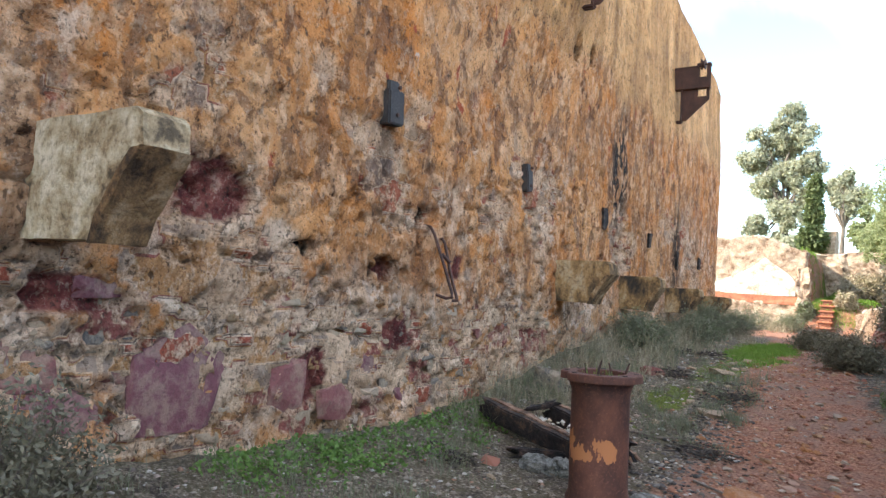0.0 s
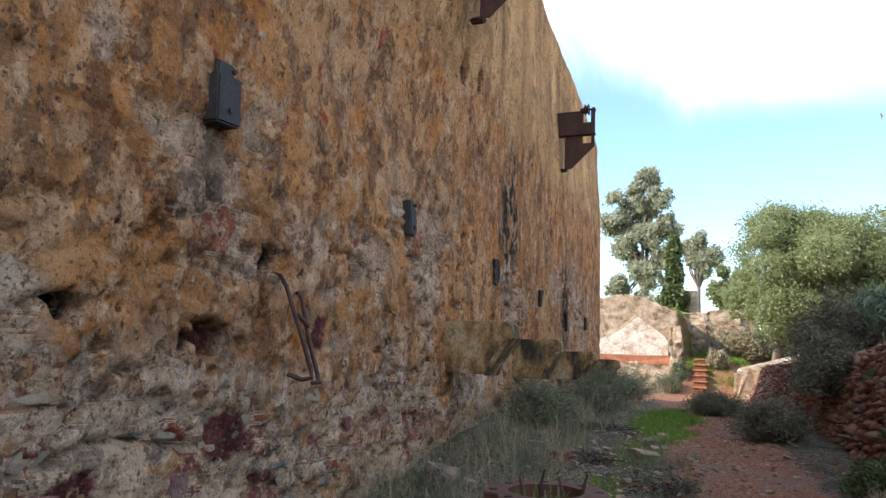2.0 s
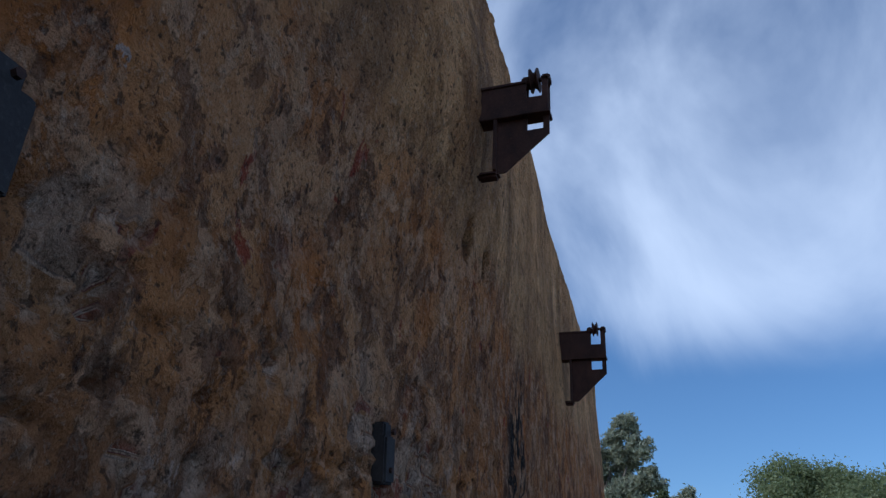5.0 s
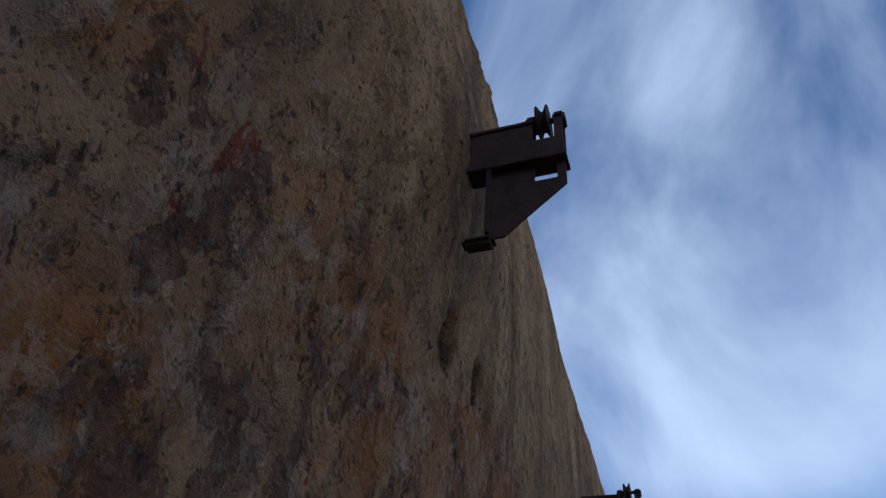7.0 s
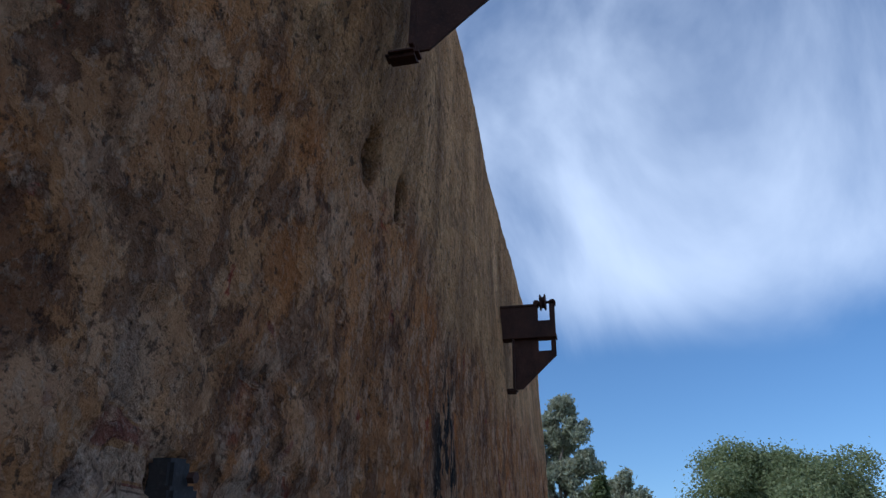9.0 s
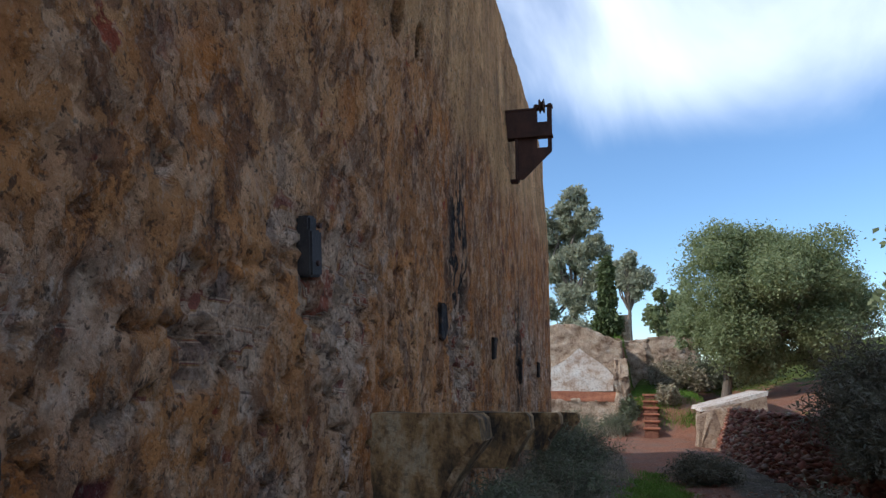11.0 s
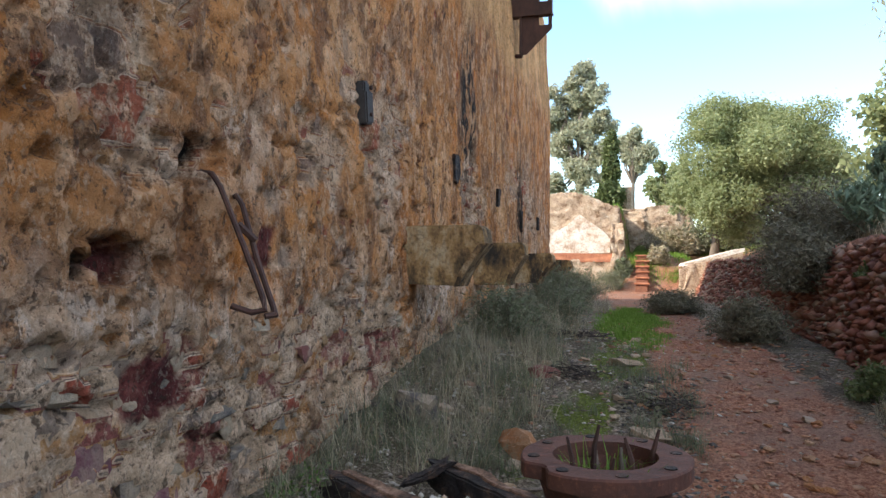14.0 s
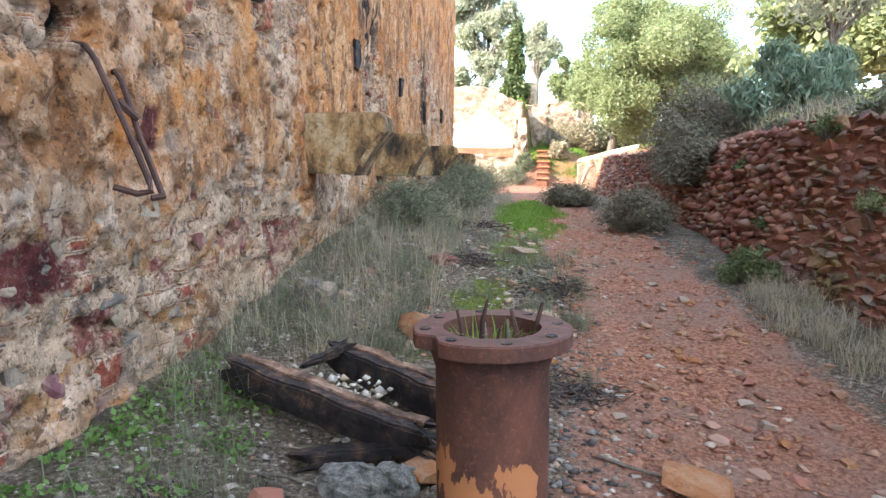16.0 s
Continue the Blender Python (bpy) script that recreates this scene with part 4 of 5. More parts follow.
# ---- flanged pipe ----
def build_pipe():
    z0 = land_z(1.87, 4.58) - 0.03
    root = tagged(new("flanged_pipe"), "rusted cast iron pipe stub with bolted flange standing upright", "pipe")
    root.matrix_basis = pose(1.87, 4.58, z0, 0.6, -1.2, 0)
    H = 0.83 - z0
    r, ri = 0.192, 0.165
    bm = bmesh.new()
    add_lathe(bm, [(r + 0.022, 0.0), (r + 0.022, 0.075), (r + 0.006, 0.10), (r, 0.115), (r, H - 0.13), (r + 0.012, H - 0.09), (r + 0.03, H - 0.045), (ri, H - 0.045), (ri, 0.0)], 48)
    roughen(bm, 0.003, 14, 2)
    part("pipe_body", bm, M_RUST, root, "rust brown pipe with orange flaking patches", True)
    bm = bmesh.new()
    R = 0.268
    n = 64
    prof = []
    for k in range(n):
        a = 2 * math.pi * k / n
        deg = math.degrees(a) % 360
        cut = 0.045 * max(0.0, 1 - abs(deg - 222) / 13)
        prof.append((R - cut) * (1 + 0.004 * math.sin(9 * a)))
    rings = []
    for rad, z in (("in", H - 0.05), ("out", H - 0.05), ("out2", H - 0.006), ("out3", H), ("in", H)):
        ring = []
        for k in range(n):
            a = 2 * math.pi * k / n
            q = {"in": ri, "out": prof[k], "out2": prof[k], "out3": prof[k] - 0.006}[rad]
            ring.append(bm.verts.new((q * math.cos(a), q * math.sin(a), z)))
        rings.append(ring)
    for A, B in zip(rings, rings[1:] + rings[:1]):
        for k in range(n):
            bm.faces.new((A[k], A[(k + 1) % n], B[(k + 1) % n], B[k]))
    roughen(bm, 0.003, 20, 4)
    flange = part("flange", bm, M_RUST, root, "rusty flange with a broken notch")
    # No real holes: raised black discs imitate the shade inside them.
    for k in range(8):
        a = 2 * math.pi * (k + 0.35) / 8
        bm = bmesh.new()
        add_tube(bm, [(0.226 * math.cos(a), 0.226 * math.sin(a), H - 0.010), (0.226 * math.cos(a), 0.226 * math.sin(a), H + 0.0035)], 0.019, 12)
        part("bolt_hole", bm, M_CHAR_AND_HOLE, flange)
    bm = bmesh.new()
    add_lathe(bm, [(0.001, H - 0.14), (ri + 0.004, H - 0.15), (ri + 0.004, H - 0.2), (0.001, H - 0.2)], 20)
    roughen(bm, 0.02, 12, 5)
    part("earth_fill", bm, M_GROUND, root, "earth and gravel filling the pipe")
    for k in range(9):
        a, rr = 2.4 * k, 0.05 + 0.012 * k
        p = Vector((rr * math.cos(a), rr * math.sin(a), H - 0.15))
        bm = bmesh.new()
        add_tube(bm, [p, p + Vector((0.01 * math.sin(k), 0.012, 0.11 + 0.05 * math.sin(k * 1.7))), p + Vector((0.03 * math.sin(k), 0.02, 0.17 + 0.06 * math.sin(k * 1.7)))], [0.010, 0.009, 0.005], 5)
        part("splinter", bm, M_DARKRUST if k % 3 else M_BARK, root)
    w = blades("weed_tuft", M_GRASS, np.stack([RNG.uniform(-0.11, 0.11, 90), RNG.uniform(-0.11, 0.11, 90), np.full(90, H - 0.15)], -1), RNG.uniform(0.08, 0.24, 90), 1.1, 0.004, 5)
    ob = new("weed_tuft", w)
    ob.parent = root
    return root


build_pipe()


# ---- charred timbers ----
def build_timber(a, b, w, h, label, seed, top=True, split=True, group="charred timbers"):
    """A burnt sleeper: black body, a brown weathered strip left along the top, and a splintered end."""
    a, b = Vector(a), Vector(b)
    d = b - a
    root = tagged(new("charred_timber"), label, "timber", group)
    root.matrix_basis = Matrix.Translation(a) @ d.to_track_quat("X", "Z").to_matrix().to_4x4()
    bm = bmesh.new()
    add_box(bm, (0, -w / 2, -h / 2), (d.length, w / 2, h / 2), 0.012)
    bmesh.ops.subdivide_edges(bm, edges=[e for e in bm.edges if abs((e.verts[0].co - e.verts[1].co).x) > 0.3], cuts=26)
    bmesh.ops.subdivide_edges(bm, edges=[e for e in bm.edges if abs((e.verts[0].co - e.verts[1].co).x) < 0.02 and e.calc_length() > 0.05], cuts=3, use_grid_fill=True)
    roughen(bm, 0.020, 5, seed)
    roughen(bm, 0.007, 23, seed + 1)
    for v in bm.verts:
        end = min(v.co.x, d.length - v.co.x)
        if end < 0.12:
            v.co.x += 0.06 * math.sin(37 * v.co.y + 51 * v.co.z + seed)
    part("timber_body", bm, M_CHAR_AND_HOLE, root)
    if top:
        bm = bmesh.new()
        add_box(bm, (0.04, w * 0.05, h / 2 - 0.012), (d.length - 0.03, w / 2 + 0.004, h / 2 + 0.012), 0.004)
        bmesh.ops.subdivide_edges(bm, edges=[e for e in bm.edges if abs((e.verts[0].co - e.verts[1].co).x) > 0.3], cuts=26)
        roughen(bm, 0.020, 5, seed)
        roughen(bm, 0.006, 30, seed + 2)
        part("weathered_strip", bm, M_OLDWOOD, root, "grey-brown weathered wood left on the top edge")
    if split:
        for k in range(4):
            y, z = w * (-0.32 + 0.22 * k), -h * 0.35 + 0.01 * k
            bm = bmesh.new()
            add_prism(bm, [(d.length - 0.10, z), (d.length + 0.10 + 0.03 * math.sin(seed + 2 * k), z - 0.01), (d.length + 0.05, z + 0.02), (d.length - 0.10, z + 0.045)], y - 0.013, y + 0.013)
            roughen(bm, 0.006, 20, seed + k)
            part("splinter", bm, M_OLDWOOD if k % 2 else M_CHAR_AND_HOLE, root)
    return root


build_timber((0.42, 5.60, 0.28), (1.52, 5.22, 0.12), 0.13, 0.16, "burnt black timber sleeper lying on the gravel", 1)
build_timber((0.86, 6.02, 0.27), (1.75, 5.52, 0.14), 0.13, 0.16, "burnt black timber sleeper lying on the gravel", 2)
build_timber((0.98, 5.10, 0.06), (1.66, 5.36, 0.09), 0.10, 0.08, "short charred timber half sunk in gravel", 3, False)
build_timber((0.80, 5.72, 0.30), (0.96, 6.0, 0.36), 0.06, 0.05, "broken charred timber end resting on the sleepers", 4, False, False)


# ---- far ruin ----
def build_far_wall():
    n = 120
    xs = np.linspace(-7, 1.05, n)
    top = 3.60 + 0.30 * (fbm(xs * 2.4, xs * 0, 5, 5, 0.65) - 0.5) - 0.35 * smooth(xs, -0.2, 1.05)
    zs = np.linspace(0, 1, 60)
    X, T = np.meshgrid(xs, zs, indexing="ij")
    Z = 0.5 + T * (top[:, None] - 0.5)
    Y = 24.0 + 0.10 * (fbm(X * 2.2, Z * 2.2, 12, 4) - 0.5) + 0.12 * (fbm(X * 7, Z * 9, 14, 3, 0.7) - 0.5) - 0.14 * smooth(Z, 1.75, 1.55)
    front = np.stack([X, Y, Z], -1).reshape(-1, 3)
    back = np.stack([X, np.full_like(X, 24.6), Z], -1).reshape(-1, 3)
    k = len(front)
    f = [grid_faces(n, 60)[:, ::-1], grid_faces(n, 60) + k]
    i = np.arange(n - 1)
    t0, t1 = i * 60 + 59, (i + 1) * 60 + 59
    f.append(np.stack([t0, t0 + k, t1 + k, t1], -1))
    j = np.arange(59) + (n - 1) * 60
    f.append(np.stack([j, j + 1, j + 1 + k, j + k], -1))
    me = mesh_of("wall_north", np.concatenate([front, back]), np.concatenate(f), M_FARWALL)
    return tagged(new("wall_north", me), "sunlit ruined wall with pale flaking plaster", "wall", kind="structure")


wall_north = build_far_wall()

bm = bmesh.new()
gable = [(-1.75, 1.80), (0.78, 1.80), (0.80, 2.20), (0.62, 2.42), (-0.12, 2.98), (-0.55, 2.60), (-1.75, 2.05)]
add_prism(bm, gable, 23.90, 24.2)
bmesh.ops.triangulate(bm, faces=bm.faces[:])
bmesh.ops.subdivide_edges(bm, edges=bm.edges[:], cuts=2)
roughen(bm, 0.03, 4, 3)
part("whitewash", bm, M_WHITE, wall_north, "white gable scar of a lost roof")
bm = bmesh.new()
add_prism(bm, [(-1.9, 1.56), (0.85, 1.52), (0.85, 1.78), (-1.9, 1.80)], 23.86, 24.1)
bmesh.ops.subdivide_edges(bm, edges=bm.edges[:], cuts=5)
roughen(bm, 0.04, 5, 8)
part("render_band", bm, M_BRICKRED, wall_north, "red earth band below the whitewash")


def build_ruin_post():
    bm = bmesh.new()
    add_box(bm, (0.86, 23.55, 0.9), (1.16, 24.3, 2.62))
    bmesh.ops.subdivide_edges(bm, edges=bm.edges[:], cuts=12, use_grid_fill=True)
    roughen(bm, 0.10, 3.5, 6)
    roughen(bm, 0.05, 12, 7)
    return tagged(new("wall_pier", bm_mesh("wall_pier", bm, M_FARWALL)), "broken end of a ruined plastered wall", "wall", kind="structure")


build_ruin_post()


def build_back_wall():
    bm = bmesh.new()
    add_box(bm, (0.6, 29.0, 1.5), (3.4, 29.5, 3.55))
    add_box(bm, (0.55, 26.2, 1.5), (0.95, 29.0, 3.2))
    bmesh.ops.subdivide_edges(bm, edges=bm.edges[:], cuts=20, use_grid_fill=True)
    roughen(bm, 0.16, 1.6, 6)
    roughen(bm, 0.07, 7, 7)
    return tagged(new("wall_back", bm_mesh("wall_back", bm, M_FARWALL)), "ruined stone wall on the terrace behind", "wall", kind="structure")


build_back_wall()


def build_hut():
    bm = bmesh.new()
    add_box(bm, (-0.1, 33.5, 2.5), (1.15, 35.0, 4.85))
    bmesh.ops.subdivide_edges(bm, edges=bm.edges[:], cuts=3, use_grid_fill=True)
    roughen(bm, 0.06, 2, 9)
    return tagged(new("ruined_hut", bm_mesh("ruined_hut", bm, M_FARWALL)), "small ruined masonry block half hidden by ivy", "ruin")


build_hut()


def build_steps():
    root = tagged(new("earth_steps"), "worn red earth steps climbing to the grassy terrace", "steps")
    for k in range(6):
        bm = bmesh.new()
        add_box(bm, (1.56, 21.95 + 0.28 * k, 0.5), (1.90, 23.9, 0.94 + 0.155 * k), 0.03)
        bmesh.ops.subdivide_edges(bm, edges=bm.edges[:], cuts=2)
        roughen(bm, 0.025, 6, k)
        step = part("step", bm, M_WALLSOIL, root)
        # Lighter slab on each darker step: the lit tread is put into the colour.
        bm = bmesh.new()
        add_box(bm, (1.53, 21.91 + 0.28 * k, 0.92 + 0.155 * k), (1.93, 22.24 + 0.28 * k, 0.965 + 0.155 * k), 0.01)
        roughen(bm, 0.012, 9, k)
        part("tread", bm, M_BRICKRED, step)
    return root


build_steps()


def build_block():
    root = tagged(new("masonry_block"), "pale masonry block ending the red rubble wall", "masonry")
    bm = bmesh.new()
    add_prism(bm, [(2.58, 0.5), (3.3, 0.5), (3.3, 1.60), (2.95, 1.50), (2.62, 1.34)], 19.4, 19.8)
    add_prism(bm, [(2.75, 0.5), (4.0, 0.5), (4.0, 1.76), (2.8, 1.44)], 19.82, 22.6)
    bmesh.ops.triangulate(bm, faces=bm.faces[:])
    bmesh.ops.subdivide_edges(bm, edges=bm.edges[:], cuts=3)
    roughen(bm, 0.05, 4, 3)
    roughen(bm, 0.03, 13, 5)
    part("masonry_body", bm, M_FARWALL, root)
    bm = bmesh.new()
    add_prism(bm, [(2.70, 1.42), (2.74, 1.50), (4.05, 1.86), (4.05, 1.76)], 19.9, 22.6)
    bmesh.ops.triangulate(bm, faces=bm.faces[:])
    bmesh.ops.subdivide_edges(bm, edges=bm.edges[:], cuts=2)
    roughen(bm, 0.03, 6, 4)
    part("coping", bm, M_WHITE, root, "pale lime coping on top")
    return root


build_block()


# ---- red rubble wall along the bank ----
def bank_face(y, h):
    """A point on the battered face: h from 0 at the foot to 1 at the top."""
    x = bank_foot(y) + 0.10 + 0.30 * h
    top = np.interp(y, [2, 6.8, 8.6, 10, 13, 19.5], [1.75, 1.78, 1.74, 1.66, 1.58, 1.52])
    z0 = land(bank_foot(y), y) - 0.12
    return x, z0 + (top - z0) * h


def build_bank_wall():
    ys = np.arange(-8.0, 19.5, 0.10)
    hs = np.linspace(0, 1, 18)
    Y, Hh = np.meshgrid(ys, hs, indexing="ij")
    X, Z = bank_face(Y, Hh)
    X = X + 0.06 * (fbm(Y * 3, Z * 4, 15, 4) - 0.5)
    cap = np.stack([bank_foot(ys) + 1.0, ys, land(bank_foot(ys) + 1.0, ys) - 0.05], -1)
    n, m = Y.shape
    front = np.stack([X, Y, Z], -1).reshape(-1, 3)
    k = len(front)
    i = np.arange(n - 1)
    f = [grid_faces(n, m)[:, ::-1], np.stack([i * m + m - 1, (i + 1) * m + m - 1, k + i + 1, k + i], -1)]
    me = mesh_of("wall_east", np.concatenate([front, cap]), np.concatenate(f), M_WALLSOIL, False)
    return tagged(new("wall_east", me), "dry rubble retaining wall of red stones along the bank", "wall", kind="structure")


wall_east = build_bank_wall()


def tree_limbs(bm, root, tips, r0, seed, fork=0.45):
    rng = np.random.default_rng(seed)
    base = Vector(root)
    for tip in tips:
        tip = Vector(tip)
        mid = base.lerp(tip, fork) + Vector(rng.normal(0, 0.06, 3)) * (tip - base).length
        far = base.lerp(tip, 0.75) + Vector(rng.normal(0, 0.04, 3)) * (tip - base).length
        add_tube(bm, [base, mid, far, tip], [r0, r0 * 0.6, r0 * 0.35, r0 * 0.12], 6)


def build_tree(name, label, foot, trunk_top, r0, clumps, leaf_mat, leaf, count, seed, category="tree", long=1.8, droop=0.3, spread=0.19):
    """clumps: x, y, z and three radii of each mass of leaves, from the foot."""
    rng = np.random.default_rng(seed)
    root = tagged(new(name), label, category)
    root.matrix_basis = Matrix.Translation(foot)
    bm = bmesh.new()
    top = Vector(trunk_top)
    add_tube(bm, [(0, 0, -0.3), tuple(top * 0.35 + Vector((0.04, 0, 0))), tuple(top * 0.7), tuple(top)], [r0 * 1.25, r0, r0 * 0.85, r0 * 0.7], 10)
    tips = []
    for c in clumps[::max(1, len(clumps) // 9)]:
        for q in range(2):
            tips.append(tuple(np.array(c[:3]) + rng.normal(0, 0.33, 3) * np.array(c[3:])))
    tree_limbs(bm, top, tips, r0 * 0.5, seed)
    part("trunk", bm, M_BARK, root)
    pts = []
    vol = np.array([c[3] * c[4] * c[5] for c in clumps]) ** 0.7
    for c, share in zip(clumps, vol / vol.sum()):
        k = int(count * share)
        twigs = max(8, k // 26)
        d = rng.normal(size=(twigs, 3))
        d /= np.linalg.norm(d, axis=1, keepdims=True)
        t = d * rng.uniform(0.45, 1.05, (twigs, 1)) ** 0.6
        seat = t[rng.integers(0, twigs, k)]
        p = seat * 0.92 + rng.normal(0, spread, (k, 3))
        pts.append(np.array(c[:3]) + p * np.array(c[3:]))
    ob = new("crown", leaf_mesh("crown", leaf_mat, np.concatenate(pts), leaf, seed + 1, long, droop))
    ob.parent = root
    return root


def clump_field(centre, radii, n, seed, small=0.42):
    rng = np.random.default_rng(seed)
    out = []
    for _ in range(n):
        d = rng.normal(size=3)
        d /= np.linalg.norm(d)
        p = np.array(centre) + d * np.array(radii) * rng.uniform(0.25, 0.92)
        s = small * rng.uniform(0.55, 1.35)
        out.append((*p, *(np.array(radii) * s)))
    return out


build_tree("acacia_tree", "broad rounded grey-green tree on the bank", (3.75, 25.0, 1.85), (0.1, 0, 0.75), 0.12,
           clump_field((1.35, 0, 2.45), (2.75, 2.2, 2.15), 60, 4, 0.27) + clump_field((-0.3, -0.5, 1.9), (1.3, 1.2, 1.4), 14, 5, 0.32), M_ACACIA, 0.043, 200000, 11)
build_tree("eucalyptus_tree", "tall airy eucalyptus tree beyond the ruined wall", (-1.7, 39.0, 3.2), (0.1, 0, 3.0), 0.20,
           [c for q, (lx, lz, lr) in enumerate([(0.25, 8.1, 0.75), (-0.75, 7.2, 0.85), (0.95, 7.0, 0.75), (0.1, 6.5, 0.9), (-1.25, 5.7, 0.95), (1.15, 5.6, 0.8), (0.15, 5.0, 1.0), (-1.0, 4.2, 0.95), (1.2, 4.0, 0.85), (0.2, 3.2, 1.0), (-1.2, 2.5, 0.9), (1.3, 2.3, 0.8), (0.3, 1.4, 1.1), (1.5, 0.8, 1.0)]) for c in clump_field((lx, 0.3 * math.sin(q * 2.1), lz), (lr, lr * 0.9, lr * 0.85), 9, 700 + q, 0.36)], M_EUC, 0.085, 52000, 21, droop=0.8, long=2.4, spread=0.33)
build_tree("eucalyptus_tree", "slender eucalyptus tree beside the ivy column", (1.0, 38.0, 3.2), (0.1, 0, 2.2), 0.12,
           clump_field((0.1, 0, 4.3), (0.8, 0.7, 0.9), 9, 9, 0.30) + [(0.75, 0, 3.7, 0.4, 0.4, 0.4), (0.35, 0, 3.2, 0.3, 0.3, 0.35)], M_EUC, 0.085, 7000, 31, droop=0.8, long=2.4, spread=0.33)
build_tree("ivy_column", "narrow ivy-covered snag above the ruin", (0.25, 33.6, 3.2), (0.0, 0, 2.6), 0.16,
           [(0, 0, 3.1, 0.30, 0.3, 0.8), (0.02, 0, 2.2, 0.34, 0.34, 0.8), (0.0, -0.3, 1.2, 0.55, 0.5, 0.6), (0.05, 0, 3.7, 0.2, 0.2, 0.35)], M_CYPRESS, 0.10, 9000, 41, "ivy")
build_tree("young_tree", "pale young tree behind the rounded tree", (2.6, 31.0, 2.6), (0, 0, 0.8), 0.08,
           clump_field((0, 0, 1.8), (1.1, 0.8, 1.5), 18, 13, 0.28), M_ACACIA, 0.11, 7000, 51)
build_tree("bluegum_sapling", "eucalyptus sapling with long drooping blue-green leaves", (4.75, 11.2, 1.75), (0.0, 0, 0.25), 0.035,
           [(-0.4, -0.1, 0.40, 0.34, 0.3, 0.26), (0.05, -0.2, 0.55, 0.36, 0.3, 0.34), (0.45, 0, 0.40, 0.32, 0.3, 0.26), (-0.12, 0.2, 0.85, 0.24, 0.3, 0.24), (0.55, 0.2, 0.78, 0.22, 0.3, 0.26)], M_BLUEGUM, 0.025, 5200, 61, long=5.5, droop=1.3)
build_tree("small_tree", "thin grey-barked tree on the slope", (5.6, 12.1, 2.2), (-0.12, 0, 0.75), 0.07,
           [(-0.3, 0, 1.5, 0.5, 0.5, 0.5), (0.25, 0, 1.8, 0.6, 0.6, 0.6), (0.0, 0, 2.5, 0.8, 0.7, 0.6), (0.7, 0, 2.2, 0.6, 0.6, 0.6)], M_EUC, 0.032, 9000, 71, long=3.5, droop=0.9)
build_tree("slope_tree", "sunlit green trees high on the slope", (8.2, 17.0, 2.4), (0, 0, 0.9), 0.10,
           clump_field((0, 0, 1.7), (2.4, 1.6, 1.3), 14, 23), M_ACACIA, 0.09, 20000, 81)


def build_shrub(name, label, at, radii, mat, count, leaf, seed, twigs=40, long=2.6):
    rng = np.random.default_rng(seed)
    root = tagged(new(name), label, "shrub")
    z = land_z(at[0], at[1]) if len(at) == 2 else at[2]
    root.matrix_basis = Matrix.Translation((at[0], at[1], z))
    bm = bmesh.new()
    ends = []
    for _ in range(twigs):
        d = rng.normal(size=3)
        d[2] = abs(d[2]) * 1.1 + 0.25
        d /= np.linalg.norm(d)
        tip = d * np.array(radii) * rng.uniform(0.7, 1.08)
        mid = tip * 0.5 + rng.normal(0, 0.05, 3) * np.array(radii)
        add_tube(bm, [(0, 0, -0.03), tuple(mid), tuple(tip)], [0.009, 0.005, 0.002], 4)
        ends.append((mid, tip))
    part("branch_frame", bm, M_BARK, root)
    pts = []
    for _ in range(count):
        a, b = ends[rng.integers(0, len(ends))]
        pts.append(np.array(a) * 0.7 + (np.array(b) - np.array(a) * 0.7) * rng.uniform(0.1, 1.05) + rng.normal(0, 0.09, 3) * np.array(radii))
    pts = np.array(pts)
    pts[:, 2] = np.maximum(pts[:, 2], 0.01)
    ob = new("foliage", leaf_mesh("foliage", mat, pts, leaf, seed + 1, long, -0.4))
    ob.parent = root
    return root


build_shrub("heath_shrub", "large dark heath shrub overhanging the red rubble wall", (4.05, 12.3, 1.30), (0.95, 1.1, 1.15), M_HEATH, 26000, 0.017, 101, 150, 4.0)
build_shrub("heath_shrub", "dark heath shrub sprawling down the rubble wall", (3.75, 11.3, 1.15), (0.55, 0.8, 0.7), M_HEATH, 13000, 0.016, 102, 110, 4.0)
build_shrub("grey_shrub", "low grey shrub at the foot of the rubble wall", (3.0, 10.5), (0.48, 0.5, 0.48), M_HEATH, 11000, 0.012, 103, 110, 4.0)
build_shrub("grey_shrub", "low grey shrub beside the path", (2.3, 14.2), (0.55, 0.5, 0.38), M_HEATH, 9000, 0.014, 104, 90, 4.0)
build_shrub("green_bush", "small green bush at the foot of the rubble wall", (3.62, 8.2), (0.27, 0.27, 0.27), M_CYPRESS, 3800, 0.018, 105, 50)
build_shrub("grey_shrub", "grey-green wormwood against the great wall", (0.7, 1.35), (0.5, 0.55, 0.72), M_HEATH, 9000, 0.013, 106, 80)
for k, (x, y, r, h) in enumerate([(0.55, 13.4, 0.6, 0.6), (0.75, 11.6, 0.55, 0.5), (0.5, 9.6, 0.55, 0.5), (0.6, 15.4, 0.7, 0.6), (-0.2, 22.6, 0.8, 0.6), (0.9, 22.3, 0.6, 0.55)]):
    build_shrub("wormwood_bush", "wispy grey-green wormwood bush along the wall foot", (x, y), (r, r, h), M_GREYGREEN, 6000, 0.0095, 110 + k, 110, 7.0)
for k, (x, y, r, h) in enumerate([(2.7, 26.6, 0.8, 0.9), (3.5, 28.0, 1.1, 1.2), (2.2, 27.8, 0.7, 0.8), (4.6, 28.5, 1.3, 1.4), (2.15, 23.2, 0.35, 0.5), (1.2, 22.9, 0.3, 0.55)]):
    build_shrub("terrace_bush", "pale dry bush on the far terrace", (x, y), (r, r, h), M_GREYGREEN if k % 2 else M_DRY, 5000, 0.03, 170 + k, 70, 4.0)
